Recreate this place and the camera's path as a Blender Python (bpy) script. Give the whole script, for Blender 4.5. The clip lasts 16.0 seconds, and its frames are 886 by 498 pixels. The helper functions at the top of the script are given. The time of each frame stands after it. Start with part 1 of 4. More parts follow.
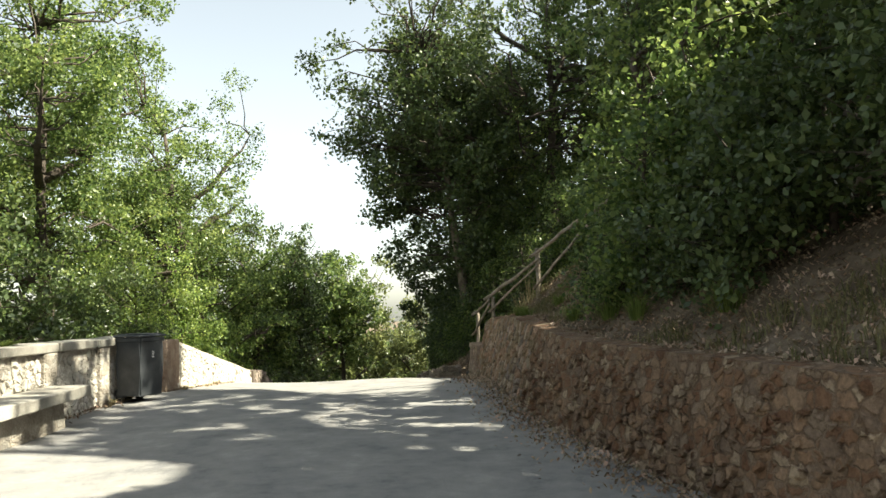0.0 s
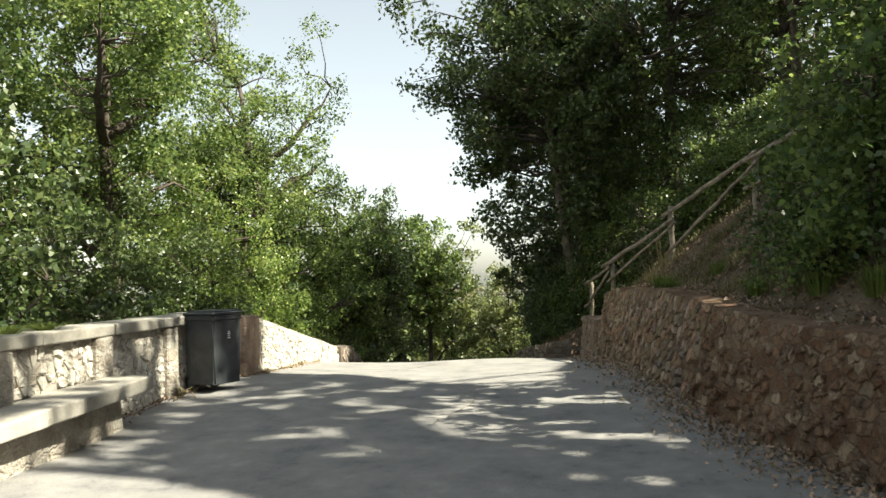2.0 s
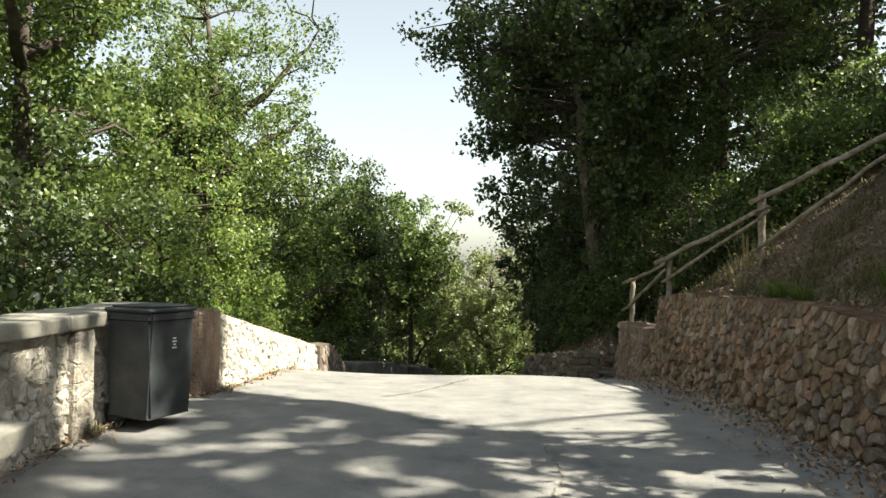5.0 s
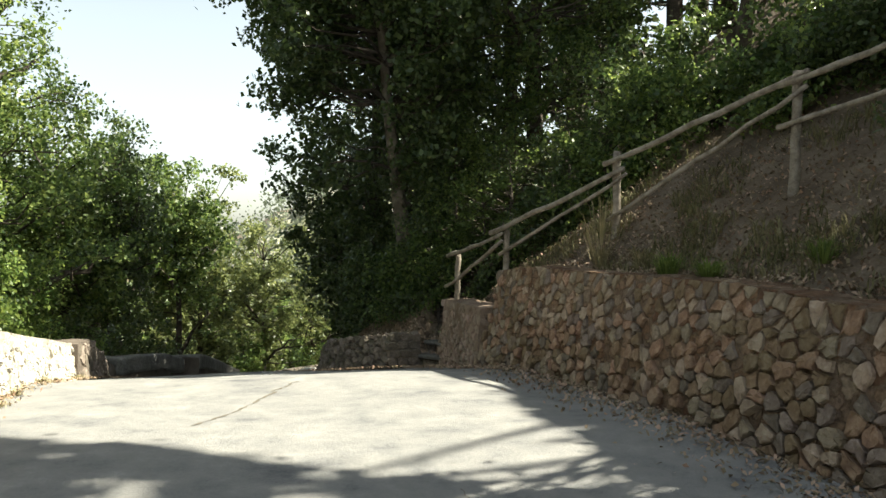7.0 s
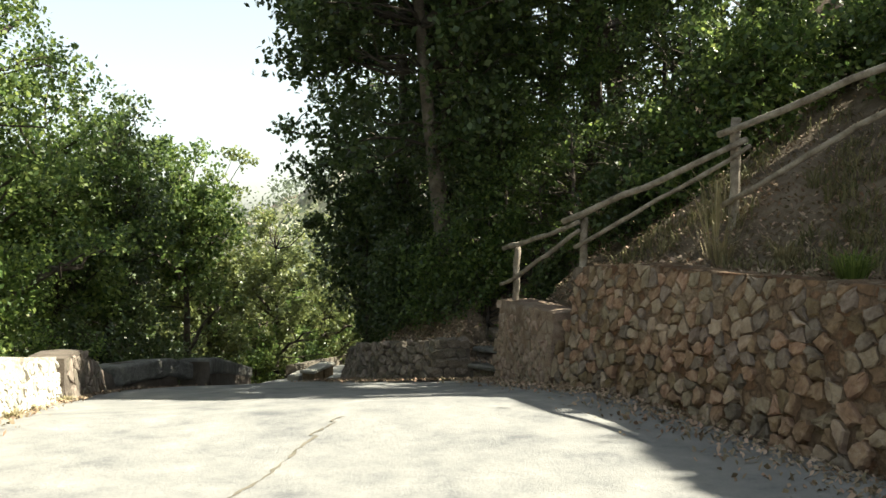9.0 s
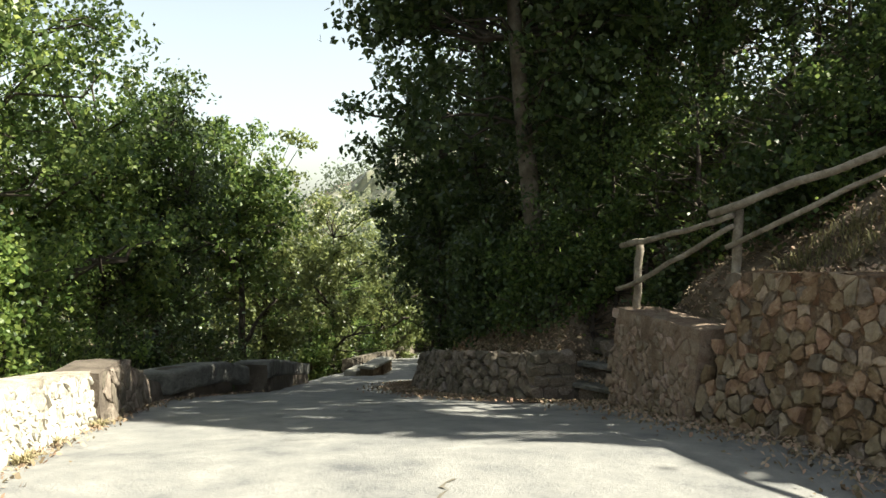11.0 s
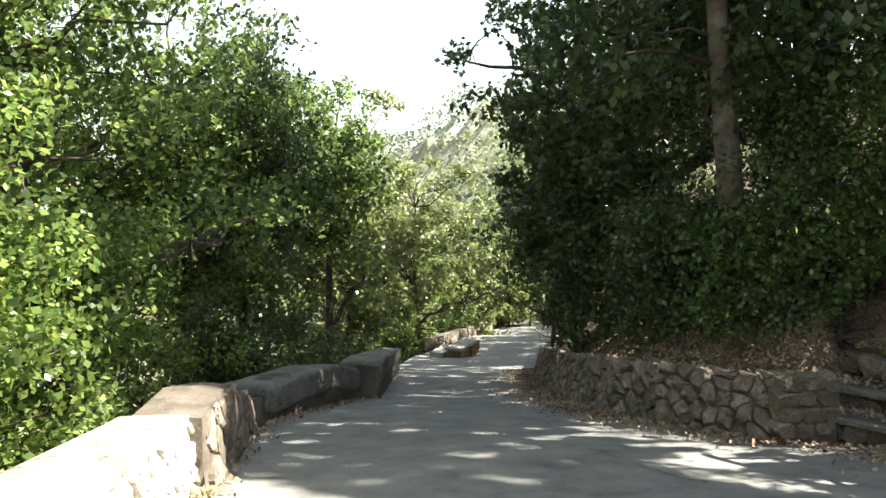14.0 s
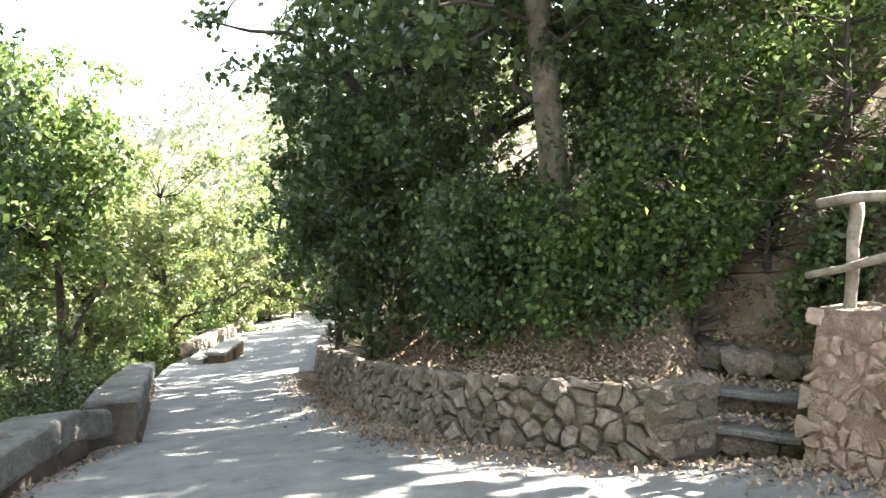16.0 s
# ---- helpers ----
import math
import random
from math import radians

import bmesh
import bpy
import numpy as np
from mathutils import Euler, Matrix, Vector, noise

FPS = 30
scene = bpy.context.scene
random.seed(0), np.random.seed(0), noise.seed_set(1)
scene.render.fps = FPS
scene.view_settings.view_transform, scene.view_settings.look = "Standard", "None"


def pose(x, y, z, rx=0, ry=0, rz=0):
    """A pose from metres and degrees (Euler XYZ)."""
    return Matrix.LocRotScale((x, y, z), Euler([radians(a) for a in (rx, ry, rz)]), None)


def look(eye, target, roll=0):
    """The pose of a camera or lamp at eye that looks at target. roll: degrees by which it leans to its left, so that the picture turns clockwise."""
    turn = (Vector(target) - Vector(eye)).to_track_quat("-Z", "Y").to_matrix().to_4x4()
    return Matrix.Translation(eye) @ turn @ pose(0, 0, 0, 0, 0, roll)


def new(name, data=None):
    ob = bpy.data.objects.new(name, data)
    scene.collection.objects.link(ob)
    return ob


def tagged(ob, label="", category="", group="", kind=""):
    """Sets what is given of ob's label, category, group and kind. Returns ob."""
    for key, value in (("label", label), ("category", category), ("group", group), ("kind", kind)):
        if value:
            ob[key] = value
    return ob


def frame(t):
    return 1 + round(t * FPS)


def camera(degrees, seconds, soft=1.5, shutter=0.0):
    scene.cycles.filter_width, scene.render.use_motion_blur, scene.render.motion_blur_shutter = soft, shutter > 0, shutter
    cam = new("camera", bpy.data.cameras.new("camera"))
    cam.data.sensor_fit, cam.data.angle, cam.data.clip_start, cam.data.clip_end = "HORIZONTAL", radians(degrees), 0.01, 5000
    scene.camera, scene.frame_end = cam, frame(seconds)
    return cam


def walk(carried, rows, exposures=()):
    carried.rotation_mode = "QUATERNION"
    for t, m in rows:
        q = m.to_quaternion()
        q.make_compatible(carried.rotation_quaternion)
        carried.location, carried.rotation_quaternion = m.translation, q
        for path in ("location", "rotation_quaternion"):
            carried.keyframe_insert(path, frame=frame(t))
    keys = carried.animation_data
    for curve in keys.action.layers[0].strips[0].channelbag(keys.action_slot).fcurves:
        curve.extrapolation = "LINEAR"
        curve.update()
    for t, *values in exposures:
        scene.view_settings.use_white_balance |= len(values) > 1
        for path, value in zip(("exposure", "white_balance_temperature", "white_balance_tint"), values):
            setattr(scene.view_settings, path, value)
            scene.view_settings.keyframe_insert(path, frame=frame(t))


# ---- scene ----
cam = camera(57.5, 16.0)
METRES, EYE, TILT, LEAN, TURN = 16.0, 1.5, 0.0, 0.0, 0.0
ROWS = [
    (0.0, 0.0, 0.0, 0.0, 0.11, 4.27, 1.5),
    (0.5, -0.0114, 0.0315, 0.0002, 0.97, 1.9, 1.88),
    (1.0, -0.0241, 0.0669, 0.002, 3.86, 2.11, 2.08),
    (1.5, -0.032, 0.1043, 0.0038, 4.01, 2.02, 2.52),
    (2.0, -0.0429, 0.1362, 0.005, 5.41, 2.02, 1.69),
    (2.5, -0.0539, 0.1699, 0.0058, 5.63, 1.24, 1.5),
    (3.0, -0.0653, 0.1999, 0.0077, 7.76, 1.46, -0.28),
    (5.5, -0.1226, 0.3647, 0.0106, 0.94, 0.28, -0.86),
    (6.0, -0.1347, 0.3972, 0.0111, -2.9, -0.32, -0.74),
    (6.5, -0.1443, 0.4311, 0.012, -12.54, -0.17, -1.3),
    (7.0, -0.1516, 0.4595, 0.0124, -14.37, -1.18, -0.48),
    (7.5, -0.1552, 0.4921, 0.0119, -12.53, -1.51, -0.42),
    (8.0, -0.1544, 0.5236, 0.0122, -14.07, -2.72, 0.1),
    (8.5, -0.1572, 0.5519, 0.0137, -13.39, -2.7, -0.06),
    (9.0, -0.1593, 0.5847, 0.014, -13.89, -2.2, -0.3),
    (11.5, -0.1781, 0.7216, 0.0146, -7.83, -3.29, -1.59),
    (12.0, -0.1907, 0.7497, 0.0147, -5.46, -3.65, -1.97),
    (12.5, -0.1995, 0.7778, 0.0141, -5.4, -4.5, -0.58),
    (13.0, -0.2071, 0.8049, 0.0144, -4.37, -4.82, -0.47),
    (13.5, -0.2126, 0.8302, 0.0131, -5.52, -5.12, -0.63),
    (14.0, -0.2185, 0.856, 0.0125, -6.36, -5.41, -0.65),
    (14.5, -0.2239, 0.8854, 0.0121, -18.03, -5.71, 0.18),
    (15.0, -0.2278, 0.913, 0.0105, -20.56, -6.35, 0.99),
    (15.5, -0.2296, 0.9406, 0.0097, -20.59, -6.39, 0.76),
    (16.0, -0.2227, 0.9648, 0.0096, -24.15, -6.5, 0.48),
]
walk(cam, [(t, pose(0, 0, EYE, TILT, LEAN, TURN) @ pose(METRES * x, METRES * y, METRES * z, 90 + pitch, roll, yaw)) for t, x, y, z, yaw, pitch, roll in ROWS],
     exposures=[(0, 1.85, 6950, 2), (3, 1.6, 6950, 3), (6, 1.66, 6800, 2), (9, 1.75, 6750, 1), (11.5, 1.6, 6700, 1), (12.5, 1.66, 6650, 2), (13.5, 1.95, 6600, 3), (14.5, 2.9, 6500, 5), (15.2, 3.45, 6400, 7), (16, 3.75, 6400, 8)])

# ---- light ----
SUN_AZ, SUN_EL = radians(98), radians(48)
TO_SUN = Vector((math.sin(SUN_AZ) * math.cos(SUN_EL), math.cos(SUN_AZ) * math.cos(SUN_EL), math.sin(SUN_EL)))
world = bpy.data.worlds.new("sky")
scene.world = world
world.use_nodes = True
wn = world.node_tree
sky = wn.nodes.new("ShaderNodeTexSky")
sky.sky_type, sky.sun_disc = "NISHITA", False
sky.sun_elevation, sky.sun_rotation = SUN_EL, SUN_AZ
sky.air_density, sky.dust_density = 1.0, 1.2
haze = wn.nodes.new("ShaderNodeHueSaturation")
haze.inputs["Saturation"].default_value = 0.45
wn.links.new(sky.outputs[0], haze.inputs["Color"])
wn.links.new(haze.outputs[0], wn.nodes["Background"].inputs[0])
wn.nodes["Background"].inputs[1].default_value = 0.078
sun = new("sun", bpy.data.lights.new("sun", "SUN"))
sun.data.energy, sun.data.angle, sun.data.color = 5.0, radians(0.53), (1.0, 0.94, 0.84)
sun.matrix_world = look((TO_SUN * 60)[:], (0, 0, 0))


# ---- materials ----
def material(name, colours, scale=4.0, rough=0.85, bump=0.3, fine=60.0, dist=0.01, random_by=None, spread=0.0,
             translucent=0.0, spec=0.3, metal=0.0):
    """A node material: colours blended by noise at two scales, fine bump, and variation by object or by island."""
    m = bpy.data.materials.new(name)
    m.use_nodes = True
    nt = m.node_tree
    N, L = nt.nodes.new, nt.links.new
    b = nt.nodes["Principled BSDF"]
    b.inputs["Roughness"].default_value, b.inputs["Specular IOR Level"].default_value = rough, spec
    b.inputs["Metallic"].default_value = metal
    co = N("ShaderNodeTexCoord")
    where = co.outputs["Object"]
    if random_by == "object":
        shift, far = N("ShaderNodeVectorMath"), N("ShaderNodeMath")
        far.operation, shift.operation = "MULTIPLY", "ADD"
        far.inputs[1].default_value = 61.0
        L(N("ShaderNodeObjectInfo").outputs["Random"], far.inputs[0])
        L(where, shift.inputs[0])
        L(far.outputs[0], shift.inputs[1])
        where = shift.outputs[0]
    big, small = N("ShaderNodeTexNoise"), N("ShaderNodeTexNoise")
    for n, s in ((big, scale), (small, fine)):
        n.inputs["Scale"].default_value, n.inputs["Detail"].default_value = s, 6
        n.inputs["Roughness"].default_value = 0.65
        L(where, n.inputs["Vector"])
    mixv = N("ShaderNodeMath")
    mixv.operation = "MULTIPLY_ADD"
    mixv.inputs[1].default_value = 0.35
    L(small.outputs["Fac"], mixv.inputs[0])
    sub = N("ShaderNodeMath")
    sub.operation = "SUBTRACT"
    sub.inputs[1].default_value = 0.175
    L(big.outputs["Fac"], sub.inputs[0])
    L(sub.outputs[0], mixv.inputs[2])
    ramp = N("ShaderNodeValToRGB")
    el = ramp.color_ramp.elements
    while len(el) < len(colours):
        el.new(0.5)
    for i, c in enumerate(colours):
        el[i].position = 0.28 + 0.44 * i / max(1, len(colours) - 1)
        el[i].color = (*c, 1)
    L(mixv.outputs[0], ramp.inputs[0])
    out = ramp.outputs[0]
    if random_by:
        src = N("ShaderNodeObjectInfo").outputs["Random"] if random_by == "object" else N("ShaderNodeNewGeometry").outputs["Random Per Island"]
        hsv = N("ShaderNodeHueSaturation")
        val = N("ShaderNodeMapRange")
        val.inputs["To Min"].default_value, val.inputs["To Max"].default_value = 1 - spread, 1 + spread
        L(src, val.inputs["Value"])
        L(val.outputs[0], hsv.inputs["Value"])
        hue = N("ShaderNodeMapRange")
        hue.inputs["To Min"].default_value, hue.inputs["To Max"].default_value = 0.5 + 0.05 * spread, 0.5 - 0.05 * spread
        L(src, hue.inputs["Value"])
        L(hue.outputs[0], hsv.inputs["Hue"])
        L(out, hsv.inputs["Color"])
        out = hsv.outputs[0]
    L(out, b.inputs["Base Color"])
    if bump:
        bp = N("ShaderNodeBump")
        bp.inputs["Strength"].default_value, bp.inputs["Distance"].default_value = bump, dist
        L(mixv.outputs[0], bp.inputs["Height"])
        L(bp.outputs[0], b.inputs["Normal"])
    if translucent:
        tr, mx = N("ShaderNodeBsdfTranslucent"), N("ShaderNodeMixShader")
        bright = N("ShaderNodeHueSaturation")
        bright.inputs["Value"].default_value, bright.inputs["Hue"].default_value = 1.75, 0.487
        L(out, bright.inputs["Color"])
        L(bright.outputs[0], tr.inputs["Color"])
        mx.inputs[0].default_value = translucent
        L(b.outputs[0], mx.inputs[1])
        L(tr.outputs[0], mx.inputs[2])
        L(mx.outputs[0], nt.nodes["Material Output"].inputs["Surface"])
    return m


def masonry(name, stone, mortar, size, show, rough=.92, dist=.03):
    """Rubble half buried in mortar: uneven stones of several tones, smeared joints, grit and damp stains."""
    m = bpy.data.materials.new(name)
    m.use_nodes = True
    nt = m.node_tree
    N, L = nt.nodes.new, nt.links.new
    b = nt.nodes["Principled BSDF"]
    b.inputs["Roughness"].default_value, b.inputs["Specular IOR Level"].default_value = rough, .2
    co = N("ShaderNodeTexCoord").outputs["Object"]

    def noise_at(scale, detail=6, r=.65):
        n = N("ShaderNodeTexNoise")
        n.inputs["Scale"].default_value, n.inputs["Detail"].default_value, n.inputs["Roughness"].default_value = scale, detail, r
        L(co, n.inputs["Vector"])
        return n

    def ramp_of(src, stops):
        r = N("ShaderNodeValToRGB")
        el = r.color_ramp.elements
        while len(el) < len(stops):
            el.new(.5)
        for e, (p, c) in zip(el, stops):
            e.position, e.color = p, (*c, 1) if isinstance(c, tuple) else (c, c, c, 1)
        L(src, r.inputs[0])
        return r.outputs[0]

    def blend(kind, fac, a, c):
        x = N("ShaderNodeMix")
        x.data_type, x.blend_type = "RGBA", kind
        for sock, val in ((x.inputs[0], fac), (x.inputs[6], a), (x.inputs[7], c)):
            if isinstance(val, (int, float)):
                sock.default_value = val
            else:
                L(val, sock)
        return x.outputs[2]

    # cells with wavering edges
    warp = N("ShaderNodeVectorMath")
    warp.operation = "MULTIPLY_ADD"
    warp.inputs[1].default_value = (.11,) * 3
    L(noise_at(9, 3).outputs["Color"], warp.inputs[0])
    L(co, warp.inputs[2])
    squeeze = N("ShaderNodeVectorMath")
    squeeze.operation = "MULTIPLY"
    squeeze.inputs[1].default_value = (1, 1, 1.45)
    L(warp.outputs[0], squeeze.inputs[0])
    cell, edge = N("ShaderNodeTexVoronoi"), N("ShaderNodeTexVoronoi")
    edge.feature = "DISTANCE_TO_EDGE"
    for v in (cell, edge):
        v.inputs["Scale"].default_value = size
        L(squeeze.outputs[0], v.inputs["Vector"])
    tone = N("ShaderNodeSeparateColor")
    L(cell.outputs["Color"], tone.inputs[0])
    grit = noise_at(70).outputs["Fac"]
    body = blend("MULTIPLY", .75, ramp_of(tone.outputs[0], [(i / max(1, len(stone) - 1), c) for i, c in enumerate(stone)]), ramp_of(noise_at(24).outputs["Fac"], [(.3, .5), (.7, 1.35)]))
    lime = blend("MULTIPLY", .8, ramp_of(noise_at(5).outputs["Fac"], [(.3 + .4 * i / max(1, len(mortar) - 1), c) for i, c in enumerate(mortar)]), ramp_of(grit, [(.3, .55), (.7, 1.25)]))
    shown = N("ShaderNodeMath")
    shown.operation = "MULTIPLY"
    L(ramp_of(edge.outputs["Distance"], [(.03, 0.0), (.13, 1.0)]), shown.inputs[0])
    L(ramp_of(noise_at(3.1, 5).outputs["Fac"], [(.62 - .4 * show, 0.0), (.8 - .4 * show, 1.0)]), shown.inputs[1])
    col = blend("MIX", shown.outputs[0], lime, body)
    col = blend("MULTIPLY", .8, col, ramp_of(noise_at(.8, 4).outputs["Fac"], [(.3, .62), (.5, .95), (.72, 1.3)]))
    L(col, b.inputs["Base Color"])
    high = N("ShaderNodeMath")
    high.operation = "MULTIPLY_ADD"
    high.inputs[1].default_value = .55
    L(shown.outputs[0], high.inputs[0])
    L(noise_at(32, 8, .7).outputs["Fac"], high.inputs[2])
    bp = N("ShaderNodeBump")
    bp.inputs["Strength"].default_value, bp.inputs["Distance"].default_value = 1.0, dist
    L(high.outputs[0], bp.inputs["Height"])
    L(bp.outputs[0], b.inputs["Normal"])
    return m


ROAD = material("worn_road", [(.13, .13, .134), (.21, .206, .20), (.25, .242, .23), (.32, .308, .288)], 2.6, 0.9, 1.0, 60, 0.022)
SOIL = material("leaf_strewn_soil", [(.075, .056, .038), (.15, .112, .078), (.25, .20, .15)], 2.2, 0.95, 1.0, 40, 0.04)
RED_WALL = masonry("ochre_rubble", [(.16, .085, .05), (.24, .14, .085), (.30, .20, .13), (.21, .15, .11), (.42, .32, .22)], [(.12, .075, .048), (.20, .135, .09), (.29, .215, .155)], 7.5, .95)
PINK_STONE = material("pinkish_stone", [(.19, .13, .10), (.32, .24, .185), (.44, .355, .29)], 9.0, 0.92, 1.0, 30, 0.025, "object", 0.25)
RED_STONE = material("ochre_stone", [(.13, .08, .05), (.24, .16, .10), (.36, .27, .185)], 9.0, 0.92, 1.0, 30, 0.025, "object", 0.32)
TAN_STONE = material("tan_stone", [(.18, .13, .09), (.29, .225, .16), (.41, .335, .25)], 9.0, 0.92, 1.0, 30, 0.025, "object", 0.22)
DULL_STONE = material("dull_brown_stone", [(.10, .075, .055), (.18, .14, .11), (.28, .235, .19)], 9.0, 0.92, 1.0, 30, 0.025, "object", 0.22)
PALE_WALL = masonry("pale_lime_render", [(.30, .255, .20), (.42, .37, .31), (.52, .48, .41), (.58, .54, .47)], [(.36, .315, .25), (.52, .47, .40), (.62, .58, .51)], 6.0, .5)
PALE_STONE = material("pale_limestone", [(.34, .315, .27), (.50, .465, .405), (.62, .585, .52)], 5.0, 0.9, 0.6, 40, 0.015, "object", 0.2)
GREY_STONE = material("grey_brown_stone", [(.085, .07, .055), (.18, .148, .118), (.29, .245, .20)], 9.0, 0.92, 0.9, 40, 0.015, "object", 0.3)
PINK_WALL = masonry("pinkish_render", [(.24, .16, .12), (.33, .25, .19), (.42, .34, .27)], [(.22, .145, .105), (.33, .24, .18), (.44, .345, .275)], 5.5, .45)
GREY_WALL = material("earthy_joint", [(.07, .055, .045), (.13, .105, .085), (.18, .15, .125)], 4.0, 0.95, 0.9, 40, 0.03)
KERB = masonry("worn_kerb_masonry", [(.13, .125, .115), (.21, .20, .185), (.28, .27, .25)], [(.15, .145, .13), (.24, .23, .21), (.33, .32, .295)], 5.0, .5)
CAP = material("weathered_cap_stone", [(.20, .19, .165), (.32, .30, .26), (.42, .40, .35)], 3.0, 0.9, 0.6, 50, 0.012)
WOOD = material("weathered_wood", [(.13, .105, .08), (.26, .22, .175), (.40, .355, .30)], 9.0, 0.88, 1.0, 55, 0.014)
BARK = material("oak_bark", [(.035, .028, .022), (.075, .06, .048), (.13, .11, .09)], 6.0, 0.95, 1.0, 30, 0.03)
PALE_BARK = material("pale_bark", [(.07, .055, .042), (.14, .115, .09), (.25, .215, .175)], 4.0, 0.95, 0.9, 30, 0.02)
BIN = material("grey_plastic", [(.030, .034, .038), (.045, .05, .055), (.07, .075, .078)], 5.0, 0.5, 0.1, 80, 0.003)
RUBBER = material("black_rubber", [(.012, .012, .012), (.02, .02, .02)], 8.0, 0.7, 0.2, 80, 0.003)
LEAF_DARK = material("holm_oak_leaves", [(.042, .066, .021), (.066, .10, .032), (.10, .135, .048)], 0.7, 0.4, 0, 9, 0, "island", 0.5, 0.28, 0.5)
LEAF_MID = material("broad_leaves", [(.066, .112, .03), (.105, .16, .045), (.165, .215, .07)], 0.6, 0.4, 0, 9, 0, "island", 0.62, 0.45, 0.5)
# LEAF_MID made brighter: sunlight put into the leaf colour
LEAF_PAINTED_SUN = material("broad_leaves_painted_sun", [(.09, .15, .035), (.145, .215, .055), (.22, .28, .09)], 0.6, 0.4, 0, 9, 0, "island", 0.62, 0.45, 0.5)
LEAF_LIGHT = material("yellow_green_leaves", [(.105, .135, .045), (.15, .18, .065), (.21, .235, .095)], 0.6, 0.4, 0, 9, 0, "island", 0.45, 0.4, 0.5)
# greyed greens: the haze of distance is put into the leaf colour
LEAF_FAR = material("far_leaves_painted_haze", [(.10, .125, .085), (.135, .16, .11), (.18, .20, .14)], 0.3, 0.7, 0, 9, 0, "island", 0.35, 0.2, 0.2)
LITTER = material("dry_leaves", [(.15, .10, .06), (.28, .205, .135), (.42, .335, .245)], 1.0, 0.85, 0, 9, 0, "island", 0.5)
DRY_GRASS = material("dry_grass", [(.20, .17, .09), (.32, .27, .15), (.40, .35, .21)], 1.0, 0.85, 0, 9, 0, "island", 0.3)
WEED = material("olive_weeds", [(.09, .09, .035), (.16, .15, .07), (.27, .24, .13)], 1.5, 0.8, 0, 9, 0, "island", 0.4, 0.2)
GRASS = material("green_grass", [(.08, .12, .025), (.13, .18, .045), (.19, .24, .07)], 1.0, 0.7, 0, 9, 0, "island", 0.3, 0.35)
ROCK = material("far_pale_rock", [(.10, .115, .06), (.19, .19, .12), (.48, .45, .39)], 0.12, 0.9, 0.8, 1.2, 0.4)

# ---- mesh helpers ----
RNG = np.random.default_rng(7)


def mesh_from(name, verts, faces, mat, smooth=False):
    me = bpy.data.meshes.new(name)
    me.from_pydata([tuple(v) for v in verts], [], [tuple(f) for f in faces])
    me.materials.append(mat)
    if smooth:
        me.polygons.foreach_set("use_smooth", [True] * len(me.polygons))
    me.update()
    return me


def quads_mesh(name, v, mat):
    """A mesh of loose quads from an (n, 4, 3) array."""
    n = len(v)
    me = bpy.data.meshes.new(name)
    me.vertices.add(4 * n)
    me.vertices.foreach_set("co", v.reshape(-1).astype(np.float32))
    me.loops.add(4 * n)
    me.loops.foreach_set("vertex_index", np.arange(4 * n, dtype=np.int32))
    me.polygons.add(n)
    me.polygons.foreach_set("loop_start", np.arange(0, 4 * n, 4, dtype=np.int32))
    me.materials.append(mat)
    me.update(calc_edges=True)
    return me


def part(name, data, material_or_none, parent, label=""):
    """Links a bmesh or a mesh as one object under a thing or a part."""
    if isinstance(data, bmesh.types.BMesh):
        me = bpy.data.meshes.new(name)
        data.to_mesh(me)
        data.free()
        me.materials.append(material_or_none)
        data = me
    ob = new(name, data)
    ob.parent = parent
    return tagged(ob, label)


def thing(name, m, label, category, group="", kind=""):
    ob = new(name)
    ob.empty_display_size = 0.2
    ob.matrix_world = m
    return tagged(ob, label, category, group, kind)


def block(bm, size, m=Matrix(), jitter=0.0, bevel=0.0, rnd=random):
    """A box of that size, bevelled and uneven, added to bm."""
    made = bmesh.ops.create_cube(bm, size=1.0, matrix=m @ Matrix.Diagonal((*size, 1)))["verts"]
    for v in made:
        v.co += Vector((rnd.uniform(-1, 1), rnd.uniform(-1, 1), rnd.uniform(-1, 1))) * jitter
    if bevel:
        edges = {e for v in made for e in v.link_edges}
        bmesh.ops.bevel(bm, geom=list(edges), offset=bevel, segments=1, profile=0.6, affect="EDGES")
    return bm


def tube(points, radii, sides=7, wob=0.0, seed=0):
    """Vertices and faces of a tapered, capped tube along points."""
    pts = np.array(points, float)
    tan = np.gradient(pts, axis=0)
    tan /= np.linalg.norm(tan, axis=1)[:, None] + 1e-9
    ref = np.array((0.31, 0.87, 0.11)) if abs(tan[0][2]) > 0.6 else np.array((0.05, 0.1, 1.0))
    u = np.cross(tan, ref)
    u /= np.linalg.norm(u, axis=1)[:, None]
    w = np.cross(tan, u)
    a = np.arange(sides) * 2 * np.pi / sides
    rs = np.random.default_rng(seed)
    r = np.array(radii, float)[:, None] * (1 + wob * rs.uniform(-1, 1, (len(pts), sides)))
    ring = pts[:, None] + r[..., None] * (np.cos(a)[None, :, None] * u[:, None] + np.sin(a)[None, :, None] * w[:, None])
    v = ring.reshape(-1, 3)
    f = [(i * sides + j, i * sides + (j + 1) % sides, (i + 1) * sides + (j + 1) % sides, (i + 1) * sides + j)
         for i in range(len(pts) - 1) for j in range(sides)]
    f += [tuple(range(sides))[::-1], tuple((len(pts) - 1) * sides + j for j in range(sides))]
    return v, f


def join(chunks):
    vs, fs, n = [], [], 0
    for v, f in chunks:
        vs.append(np.array(v))
        fs += [tuple(i + n for i in q) for q in f]
        n += len(v)
    return np.concatenate(vs), fs


